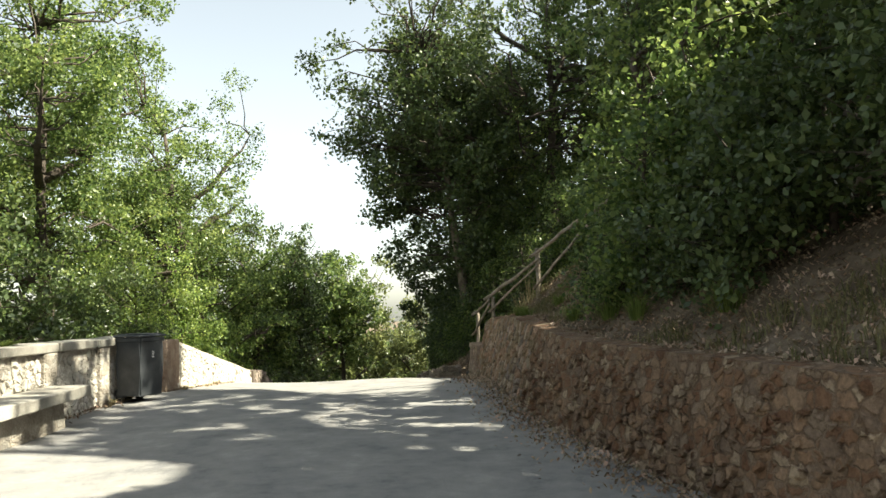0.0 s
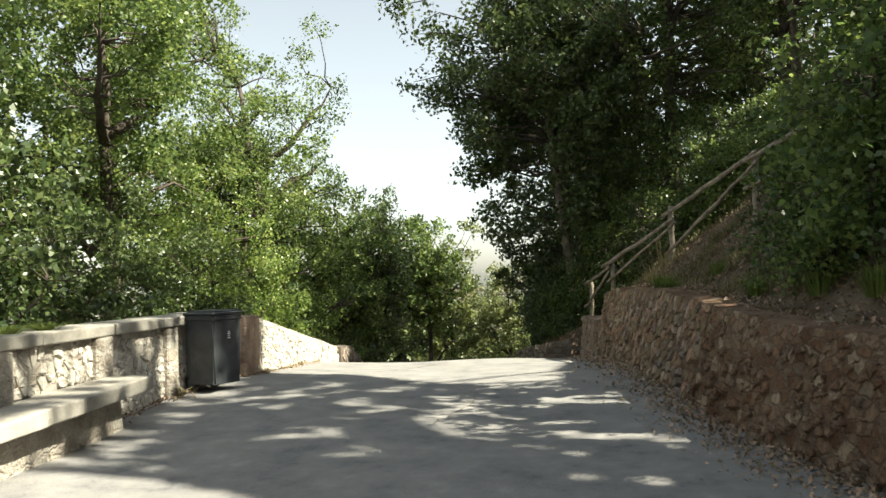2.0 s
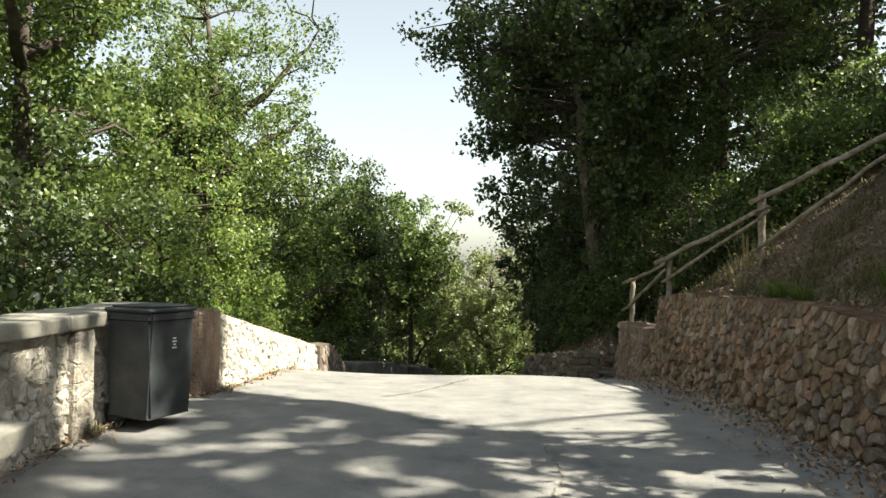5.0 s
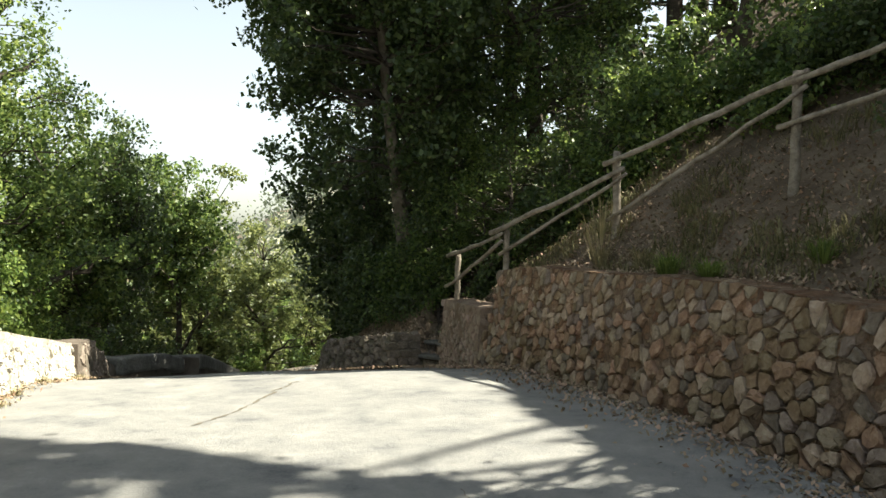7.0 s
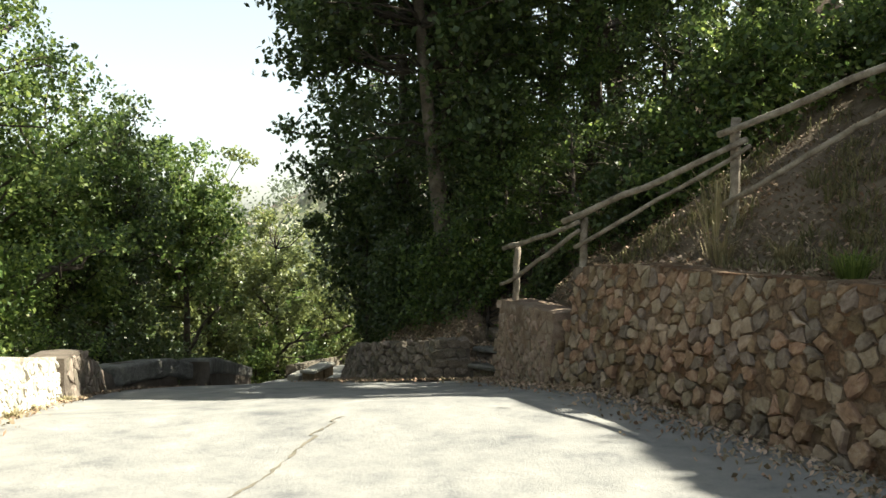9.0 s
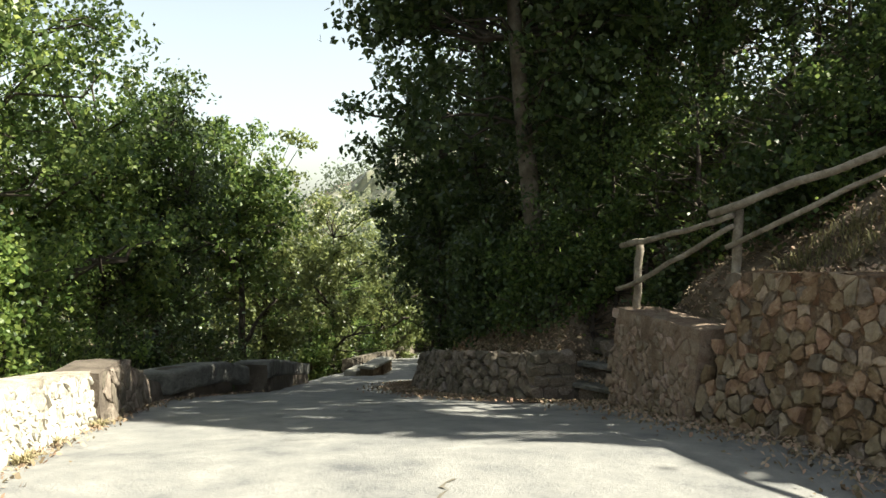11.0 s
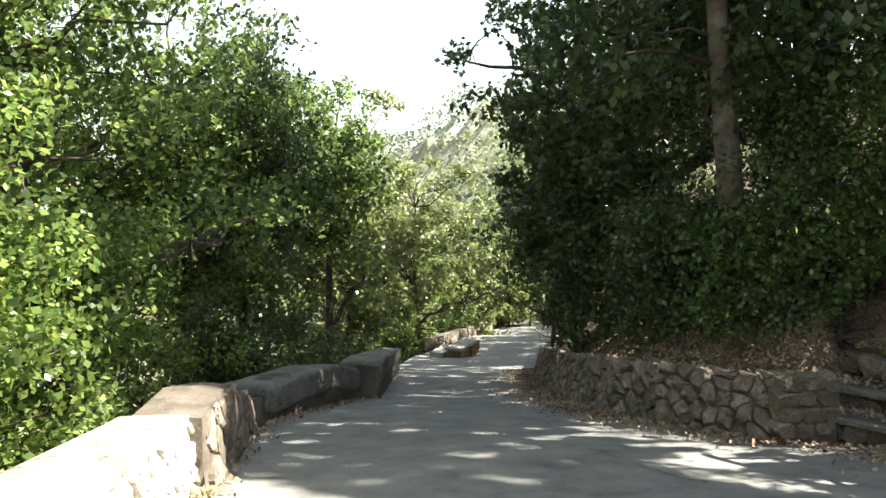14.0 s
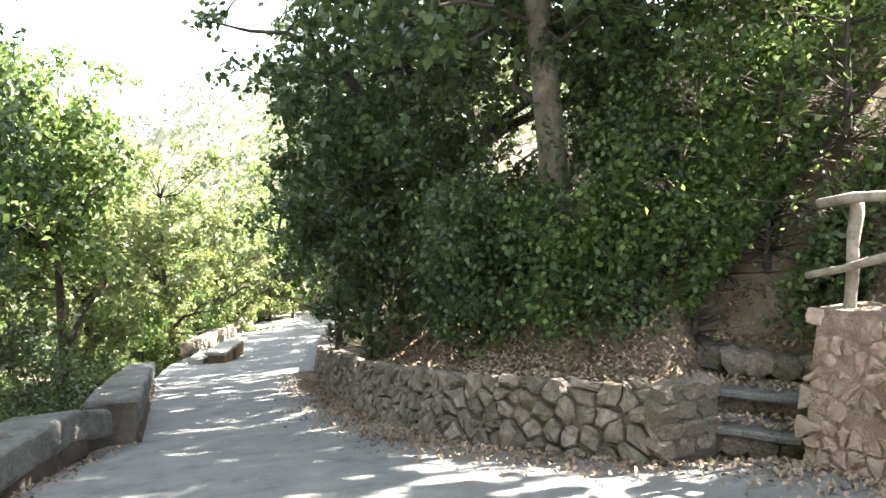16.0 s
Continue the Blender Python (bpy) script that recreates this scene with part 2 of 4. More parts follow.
# ---- the lie of the land ----
ROAD_Y = [-30, 0, 7.5, 12.5, 16, 19.5, 22, 27, 32.7, 40, 60]
ROAD_Z = [-.6, 0, .2, .33, .16, -.39, -.85, -1.85, -3.05, -4.4, -7]
RIGHT_Y = [-30, 2, 5.4, 7, 9.2, 12, 15, 16.6, 19.12, 19.55, 20.4, 21.8, 24, 28.8, 33, 40, 60]
RIGHT_X = [6, 2.7, 1.8, 1.45, 1.0, .78, .74, .62, .50, -.12, -.47, -.9, -.8, .05, 1.0, 3.0, 11]
LEFT_Y = [-30, 12.8, 13.0, 18.6, 20.9, 21.8, 23.8, 24.2, 33.5, 40, 60]
LEFT_X = [-4.74, -4.74, -4.45, -4.42, -4.4, -4.25, -3.55, -3.1, -2.3, -1.2, 6]
TOP_Y = [-30, 5, 8.65, 15.5, 17.45, 17.6, 19.05, 19.45, 22, 60]
TOP_H = [1.0, .95, .9, 1.12, 1.27, .75, .9, .5, .55, .45]


def road_z(y):
    return np.interp(y, ROAD_Y, ROAD_Z)


def right_x(y):
    return np.interp(y, RIGHT_Y, RIGHT_X)


def left_x(y):
    return np.interp(y, LEFT_Y, LEFT_X)


def land(x, y):
    """Height of the ground: the road's bed, the bank on its high side, the drop on the other, and the far hills."""
    x, y = np.asarray(x, float), np.asarray(y, float)
    yc = np.clip(y, -30, 60)
    z0, xr, xl = road_z(yc), right_x(yc), left_x(yc)
    bed = z0 - 0.05
    d = x - (xr + 0.45)
    rise = np.interp(yc, [-30, 4, 9, 15, 19, 24, 60], [.6, .6, .58, .7, .85, .8, .7])
    top = z0 + np.interp(yc, TOP_Y, TOP_H)
    bank = top - 0.04 + np.minimum(np.maximum(d, 0) * 0.12, .06) + rise * np.clip(d - np.interp(yc, [0, 17, 19], [.35, .35, .1]), 0, 12) + .25 * np.clip(d - 12, 0, 30) + .03 * np.clip(d - 42, 0, 150)
    bank = bank + 0.05 * np.sin(2.1 * x + y) * np.clip(d, 0, 1) + .04 * np.sin(3.3 * y - x) * np.clip(d, 0, 1)
    e = (xl - 0.5) - x
    drop = z0 - .9 - .33 * np.clip(e, 0, 22) - .05 * np.clip(e - 22, 0, 80) + .12 * np.sin(1.3 * y + x)
    z = np.where(d > 0, bank, np.where(e > 0, drop, bed))
    s, l = .766 * (x - .47) + .643 * (y - 19.42), .643 * (x - .47) - .766 * (y - 19.42)
    stair = -.52 + .5 * np.clip(s, 0, 3) + 2.5 * np.clip(np.abs(l) - .4, 0, 3) + 1.4 * np.clip(s - .9, 0, 3)
    z = np.where((s > -.1) & (s < 2.2) & (np.abs(l) < .9), np.minimum(z, stair), z)
    far = np.clip((np.hypot(x, y - 10) - 90) / 160, 0, 1)
    return z + far * (6 + 7 * np.sin(x * .013 + 1) * np.cos(y * .011))


# leaves are cut away where they would shade these road patches, outlined to fit the camera's view
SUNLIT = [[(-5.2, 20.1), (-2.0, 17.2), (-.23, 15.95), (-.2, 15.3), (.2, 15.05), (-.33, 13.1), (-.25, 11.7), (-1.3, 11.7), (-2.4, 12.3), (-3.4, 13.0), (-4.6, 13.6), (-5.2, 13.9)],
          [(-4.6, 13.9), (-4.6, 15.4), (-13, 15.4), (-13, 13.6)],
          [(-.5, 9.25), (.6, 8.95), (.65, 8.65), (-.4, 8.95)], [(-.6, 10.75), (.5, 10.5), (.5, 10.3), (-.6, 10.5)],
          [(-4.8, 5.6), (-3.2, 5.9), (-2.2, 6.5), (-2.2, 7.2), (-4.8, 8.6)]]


# leaves also cut away higher up, to let sun onto the sapling, shrubs and exposed soil of the bank: where their light
# meets the road's level, width, least height
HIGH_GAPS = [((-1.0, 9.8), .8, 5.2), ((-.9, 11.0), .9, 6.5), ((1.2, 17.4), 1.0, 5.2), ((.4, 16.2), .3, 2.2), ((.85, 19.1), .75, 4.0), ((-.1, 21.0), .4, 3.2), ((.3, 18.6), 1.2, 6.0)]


def inside(px, py, poly):
    hit = np.zeros(len(px), bool)
    for (x0, y0), (x1, y1) in zip(poly, poly[1:] + poly[:1]):
        c = (y0 > py) != (y1 > py)
        hit ^= c & (px < (x1 - x0) * (py - y0) / (y1 - y0 + 1e-9) + x0)
    return hit


def thinned_for_sun(p):
    """True for points over the trees below the wall, where leaves are thinned out to let the sun across onto them."""
    s = (p[:, 2] - 0.2) / TO_SUN.z
    px, py = p[:, 0] - s * TO_SUN.x, p[:, 1] - s * TO_SUN.y
    return (px < -4.9) & (py > 16) & (py < 23) & (p[:, 2] > 6.4)


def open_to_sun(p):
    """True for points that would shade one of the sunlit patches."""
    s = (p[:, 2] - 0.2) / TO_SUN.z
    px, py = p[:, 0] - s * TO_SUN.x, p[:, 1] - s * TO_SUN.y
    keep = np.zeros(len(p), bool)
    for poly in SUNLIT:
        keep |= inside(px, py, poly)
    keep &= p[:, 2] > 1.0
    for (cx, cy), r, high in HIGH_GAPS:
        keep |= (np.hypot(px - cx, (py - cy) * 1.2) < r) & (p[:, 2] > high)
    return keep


# leaves cut out in small columns towards the sun, so that it flecks what lies below; shares set by the view
LATTICE = RNG.random((97, 97))


def value_noise(u, v):
    i, j = np.floor(u).astype(int), np.floor(v).astype(int)
    a, b = u - i, v - j
    a, b = a * a * (3 - 2 * a), b * b * (3 - 2 * b)
    g = lambda p, q: LATTICE[p % 97, q % 97]
    return (g(i, j) * (1 - a) + g(i + 1, j) * a) * (1 - b) + (g(i, j + 1) * (1 - a) + g(i + 1, j + 1) * a) * b


def fleck_value(px, py):
    return value_noise(px / .42 + .2 * py, py / .2) + .7 * value_noise(px / .19 + 31, py / .1 + 11)


FLECK_STEPS = np.quantile(fleck_value(RNG.uniform(0, 50, 20000), RNG.uniform(0, 30, 20000)), np.linspace(0, 1, 101))


def flecked(p):
    """True for leaves cut out to let a fleck of sun through."""
    s = (p[:, 2] - 0.2) / TO_SUN.z
    px, py = p[:, 0] - s * TO_SUN.x, p[:, 1] - s * TO_SUN.y
    share = np.interp(py, [5, 6.5, 7.5, 9, 10.8, 11.8, 13.5, 16, 24, 40], [.02, .03, .13, .2, .24, .32, .28, .14, .17, .2])
    share = np.where(px > np.interp(py, [17, 19], [.6, -.8]), np.interp(py, [16, 18.5], [.12, .45]), np.where((px < -4.0) & (px > -5.9) & (py > 4) & (py < 13), .5, np.where((px < -5.9) & (py < 15), .1, share)))
    return fleck_value(px, py) > np.interp(1 - share, np.linspace(0, 1, 101), FLECK_STEPS)


# ---- ground and road ----
def spaced(stops):
    out = []
    for a, b, step in stops:
        out += list(np.arange(a, b, step))
    return np.array(out + [stops[-1][1]])


def ground_sheet():
    xs = spaced([(-700, -100, 100), (-100, -30, 10), (-30, -6, 1.5), (-6, -1.5, .22), (-1.5, 3, .12), (3, 9, .22), (9, 32, 1.5), (32, 100, 10), (100, 700.1, 100)])
    ys = spaced([(-700, -60, 80), (-60, -6, 4), (-6, 18, .3), (18, 22.2, .14), (22.2, 32, .3), (32, 64, 1.5), (64, 120, 8), (120, 900.1, 90)])
    X, Y = np.meshgrid(xs, ys)
    v = np.stack([X, Y, land(X, Y)], -1).reshape(-1, 3)
    nx = len(xs)
    f = [(j * nx + i, j * nx + i + 1, (j + 1) * nx + i + 1, (j + 1) * nx + i) for j in range(len(ys) - 1) for i in range(nx - 1)]
    return tagged(new("ground", mesh_from("ground", v, f, SOIL, True)), "brown soil bank with dry leaf litter under trees", "ground", kind="structure")


def road_sheet():
    ys = np.arange(-30, 60.1, .4)
    rows, n = [], 14
    for y in ys:
        a, b = left_x(y) - 0.25, right_x(y) + 0.2
        for i in range(n + 1):
            x = a + (b - a) * i / n
            rows.append((x, y, road_z(y) + .012 * math.sin(1.7 * x + .6 * y) + .008 * math.sin(3.1 * y - 2 * x)))
    f = [(j * (n + 1) + i, j * (n + 1) + i + 1, (j + 1) * (n + 1) + i + 1, (j + 1) * (n + 1) + i) for j in range(len(ys) - 1) for i in range(n)]
    return tagged(new("road", mesh_from("road", rows, f, ROAD, True)), "worn pale grey concrete road with grit and cracks", "road", kind="structure")


ground = ground_sheet()
road = road_sheet()


# ---- walls ----
def wall_strip(name, ys, foot, head, low, high, thick, mat, label, inner=1):
    """A battered wall along the road. foot, head: x of its face at the bottom and top; thick: outwards (inner 1 = to +x)."""
    rs = random.Random(3)
    v, f, k = [], [], 6
    for y in ys:
        a, b, z0, z1 = foot(y), head(y), low(y) - .25, high(y)
        ring = []
        for i in range(k + 1):
            t = i / k
            ring.append((a + (b - a) * t + rs.uniform(-.009, .009), y + rs.uniform(-.02, .02), z0 + (z1 - z0) * t))
        ring.append((b + inner * thick * .5, y, z1 + rs.uniform(-.01, .03)))
        ring.append((b + inner * thick, y, z1))
        ring.append((b + inner * thick, y, z0 - 1.2))
        v += ring
    m = k + 4
    for j in range(len(ys) - 1):
        for i in range(m - 1):
            q = (j * m + i, j * m + i + 1, (j + 1) * m + i + 1, (j + 1) * m + i)
            f.append(q if inner < 0 else q[::-1])
    e = (len(ys) - 1) * m
    f += [tuple(range(m)), tuple(e + i for i in range(m))[::-1]]
    bm = bmesh.new()
    vs = [bm.verts.new(p) for p in v]
    for q in f:
        bm.faces.new([vs[i] for i in q])
    bmesh.ops.recalc_face_normals(bm, faces=bm.faces[:])
    me = bpy.data.meshes.new(name)
    bm.to_mesh(me)
    bm.free()
    me.materials.append(mat)
    return tagged(new(name, me), label, "wall", kind="structure")


def top_z(y):
    return road_z(y) + np.interp(y, TOP_Y, TOP_H)


wall_right = wall_strip("wall_right", np.arange(-8, 17.5, .3), right_x, lambda y: right_x(y) + .3, road_z, top_z, .4, RED_WALL,
                        "reddish brown rubble stone retaining wall with mortar")
wall_low = wall_strip("wall_low", np.arange(17.4, 19.13, .2), right_x, lambda y: right_x(y) + .08, road_z, lambda y: .71, .45, PINK_WALL,
                      "low rendered end of the reddish stone retaining wall")
wall_dry = wall_strip("wall_dry", np.arange(19.6, 46, .35), right_x, lambda y: right_x(y) + .15, road_z, lambda y: top_z(y) - .02, .35, GREY_WALL,
                      "low grey dry stone retaining wall under bank")


def left_top(y):
    return np.interp(y, [-30, 13.6, 13.75, 18.5, 19.6], [1.10, 1.10, 1.05, .24, .2])


wall_left = wall_strip("wall_left", np.arange(-8, 13.1, .35), lambda y: -4.74, lambda y: -4.76, road_z, left_top, .4, PALE_WALL,
                       "sunlit pale rendered parapet wall with peeling patches", -1)
for y, half, top in ((3.4, .15, 1.1), (5.0, .15, 1.1), (6.6, .15, 1.1), (8.1, .15, 1.1), (9.66, .15, 1.1), (11.2, .15, 1.1), (13.25, .3, 1.12)):
    bm = bmesh.new()
    low = float(road_z(y)) - .1
    block(bm, (.12 if half < .2 else .5, 2 * half, top - low), pose(-4.745 if half < .2 else -4.69, y, (top + low) / 2), .008, .02, random.Random(int(y * 10)))
    # the pier takes a browner, darker render, shade on it put into the colour
    part("pilaster", bm, PALE_WALL if half < .2 else PINK_WALL, wall_left)
wall_left_low = wall_strip("wall_left_low", np.arange(13.45, 18.7, .3), lambda y: -4.42, lambda y: -4.47, road_z, left_top, .4, PALE_WALL,
                           "pale stone parapet wall sloping down along the road", -1)
# same wall as the pale part, its tree shade put into darker colours
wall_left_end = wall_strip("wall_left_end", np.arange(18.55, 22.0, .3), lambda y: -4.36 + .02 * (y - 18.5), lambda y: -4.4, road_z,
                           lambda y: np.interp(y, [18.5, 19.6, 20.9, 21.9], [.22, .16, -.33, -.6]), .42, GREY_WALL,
                           "end of the low stone parapet wall, tree shade put into its dark colour", -1)
kerb_first = wall_strip("kerb_wall_1", np.arange(21.85, 23.95, .3), left_x, lambda y: left_x(y) - .06, road_z,
                        lambda y: road_z(y) + np.interp(y, [21.8, 22.3, 23.4, 24], [.3, .42, .46, .4]), .5, GREY_WALL,
                        "low kerb wall of dark stone beside the path", -1)
kerb_second = wall_strip("kerb_wall_2", np.arange(24.2, 33.6, .35), left_x, lambda y: left_x(y) - .05, road_z,
                         lambda y: road_z(y) + np.interp(y, [24, 25, 33], [.42, .5, .5]), .5, GREY_WALL,
                         "long low kerb wall of dark stone along the path", -1)
wall_far = wall_strip("wall_far", np.arange(42, 60, .6), left_x, lambda y: left_x(y) - .05, road_z, lambda y: road_z(y) + .45, .4, GREY_STONE,
                      "low stone parapet along the bend of the path", -1)


# ---- trees ----
def leaf_quads(centres, size, rs, up=0.35, wide=.33):
    """Folded pointed leaves, one a centre, as an (n, 4, 3) array."""
    n = len(centres)
    d = rs.normal(size=(n, 3))
    d[:, 2] -= .15
    d /= np.linalg.norm(d, axis=1)[:, None]
    nrm = rs.normal(size=(n, 3))
    nrm[:, 2] += up * 3
    side = np.cross(d, nrm)
    side /= np.linalg.norm(side, axis=1)[:, None] + 1e-9
    nrm = np.cross(side, d)
    s = size * rs.uniform(.6, 1.35, n)[:, None]
    tip, base = centres + d * s * .5, centres - d * s * .5
    mid = centres + nrm * s * .07
    return np.stack([base, mid + side * s * wide, tip, mid - side * s * wide], 1)


def crown_points(rs, clumps, n, radius):
    """Leaf places, gathered round twigs inside the clumps."""
    per = 9
    twigs = clumps[rs.integers(0, len(clumps), n // per + 1)]
    d = rs.normal(size=twigs.shape)
    d /= np.linalg.norm(d, axis=1)[:, None]
    twigs = twigs + d * (radius * rs.uniform(.1, 1, len(twigs)) ** .55)[:, None] * np.array((1, 1, .75))
    pts = np.repeat(twigs, per, 0)[:n]
    return pts + rs.normal(0, .06 + .04 * radius, pts.shape)


def tree(name, x, y, h, spread, crown_low, trunk_r, leaves, leaf, mat, seed, label, lean=(0, 0), bark=BARK, clumps=110, clump_r=.6,
         squash=1.0, group="", sun_gap=True, category="tree", view_gap=None):
    rs = np.random.default_rng(seed)
    z = float(land(x, y)) - .1
    root = thing(name, pose(x, y, z), label, category, group)
    here = np.array((x, y, z))
    # trunk
    k = 10
    t = np.linspace(0, 1, k)
    bend = np.cumsum(rs.normal(0, .07 * h / k, (k, 2)), 0) * t[:, None]
    axis = np.stack([lean[0] * t ** 1.3 + bend[:, 0], lean[1] * t ** 1.3 + bend[:, 1], t * h * .8], 1)
    rad = trunk_r * (1 - .88 * t) + .008
    rad[0] *= 1.35
    solid = k
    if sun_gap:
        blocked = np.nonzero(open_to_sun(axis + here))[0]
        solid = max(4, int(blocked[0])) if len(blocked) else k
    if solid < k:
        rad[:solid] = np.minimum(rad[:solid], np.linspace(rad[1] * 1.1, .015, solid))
    v, f = tube(axis[:solid], rad[:solid], 9, .12, seed)
    part("trunk", mesh_from("trunk", v, f, bark, True), None, root)

    def on_axis(za):
        return np.array([np.interp(za, axis[:, 2], axis[:, 0]), np.interp(za, axis[:, 2], axis[:, 1]), za])

    # clumps of the crown, in a lumpy egg
    c = rs.normal(size=(clumps, 3))
    c /= np.linalg.norm(c, axis=1)[:, None]
    r = rs.uniform(.12, 1, clumps) ** .5
    lump = 1 + .2 * np.sin(3 * np.arctan2(c[:, 1], c[:, 0]) + seed) + .16 * rs.normal(size=clumps)
    c = c * (r * np.clip(lump, .5, 1.35))[:, None] * np.array((spread, spread * squash, (h - crown_low) / 2))
    if h < 2.6:
        c *= np.array((1.2, 1.2, 1.25))
        c[:, 2] += .42 * h
    else:
        c[:, 2] += (crown_low + h) / 2
    c[:, :2] += np.stack([np.interp(c[:, 2], axis[:, 2], axis[:, i]) for i in (0, 1)], 1)
    c = c[c[:, 2] > (crown_low * .8 if h >= 2.6 else -.5)]
    # clumps between trunk and camera are removed to fit the camera's view
    if view_gap:
        ax = np.stack([np.interp(c[:, 2], axis[:, 2], axis[:, i]) for i in (0, 1)], 1)
        off = c[:, :2] - ax
        c = c[~((c[:, 2] > view_gap[0]) & (c[:, 2] < view_gap[1]) & (off[:, 1] < .6) & (np.abs(off[:, 0] - .55 * off[:, 1]) < .5))]
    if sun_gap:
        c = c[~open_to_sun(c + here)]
    # main limbs, then the branches that leave them
    limbs = []
    n_limb = 0 if h < 2.6 else 5
    order = np.argsort(-np.hypot(*(c[:, :2] - axis[-1, :2]).T) + rs.normal(0, .3, len(c)))
    for i in order[:n_limb]:
        p = c[i]
        reach = float(np.hypot(*(p[:2] - on_axis(p[2])[:2])))
        a = on_axis(np.clip(p[2] - reach * rs.uniform(.5, .9), crown_low * .6, h * .7))
        s = np.linspace(0, 1, 7)[:, None]
        path = a + (p - a) * s + np.cumsum(rs.normal(0, .045 * (reach + .4), (7, 3)), 0) * np.sin(s * np.pi)
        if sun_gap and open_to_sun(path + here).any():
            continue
        r0 = min(trunk_r * .5, .03 + .03 * reach)
        v, f = tube(path, r0 * (1 - .85 * s[:, 0]), 7, .12, int(i))
        part("limb", mesh_from("limb", v, f, BARK, True), None, root)
        limbs.append(path)
    hold = np.concatenate([axis[2:solid]] + limbs)
    chunks = []
    for i, p in enumerate(c):
        cand = hold[hold[:, 2] < p[2] + .15]
        if not len(cand):
            continue
        a = cand[np.argmin(np.linalg.norm(cand - p, axis=1) + .3 * np.abs(cand[:, 2] - p[2] + .5))]
        reach = float(np.linalg.norm(p - a))
        s = np.linspace(0, 1, 5)[:, None]
        path = a + (p - a) * s + rs.normal(0, .07 * (reach + .2), (5, 3)) * np.sin(s * np.pi)
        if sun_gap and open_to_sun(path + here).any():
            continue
        r0 = min(trunk_r * .3, .010 + .011 * reach)
        chunks.append(tube(path[::1 if h >= 2.6 else 2], r0 * (1 - .8 * s[::1 if h >= 2.6 else 2, 0]), 4 if h >= 9 else 3, .1, i))
    if chunks:
        v, f = join(chunks)
        tagged(part("branchwork", mesh_from("branchwork", v, f, BARK, True), None, root), kind="stuff")
    pts = crown_points(rs, c, int(leaves * .93), clump_r)
    w = pts + here
    # drop leaves from the cut-out sun paths, for the patches and flecks
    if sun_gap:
        shade = open_to_sun(w) | flecked(w) | (thinned_for_sun(w) & (rs.random(len(w)) < .6))
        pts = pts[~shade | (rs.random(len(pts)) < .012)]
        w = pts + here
    # the road and walls stay clear of leaves at walking height
    low = (w[:, 2] < land(w[:, 0], w[:, 1]) + .03) | ((w[:, 1] < 47) & (w[:, 0] > left_x(w[:, 1]) - .55) & (w[:, 0] < right_x(w[:, 1]) + .1 + .3 * np.sin(w[:, 1] * 2.3 + w[:, 2])) & (w[:, 2] < road_z(w[:, 1]) + 2.3 + .4 * np.sin(w[:, 1] * 1.7)))
    pts = pts[~low]
    tagged(part("crown", quads_mesh("crown", leaf_quads(pts, leaf, rs), mat), None, root), kind="stuff")
    return root


HOLM = "dark evergreen holm oak with dense small leaves"
BROAD = "tall broadleaf tree with sunlit green crown"
YOUNG = "bright yellow-green young tree beside the path"
# high side of the road: the great leaning oak with its pale trunk, then the dense wood behind
tree("holm_oak", 0.72, 22.15, 10.3, 2.7, 2.2, .15, 82000, .113, LEAF_DARK, 11, "large holm oak with pale leaning trunk on the bank",
     lean=(-1.5, -.2), bark=PALE_BARK, clumps=380, clump_r=.48, view_gap=(1.0, 5.2), group="trees on the bank")
# the open crowns of these two are added above view to shade the road
tree("holm_oak", 4.75, 17.95, 6.8, 2.6, 3.0, .2, 11000, .11, LEAF_DARK, 12, "leaning oak with open crown reaching over the road", lean=(-1.6, -3.6),
     clumps=75, clump_r=.6, group="trees on the bank")
tree("holm_oak", 4.3, 12.6, 7.2, 2.3, 3.2, .13, 9000, .11, LEAF_DARK, 13, "slender oak with open crown reaching over the road", lean=(-1.6, -.6),
     clumps=60, clump_r=.6, group="trees on the bank")
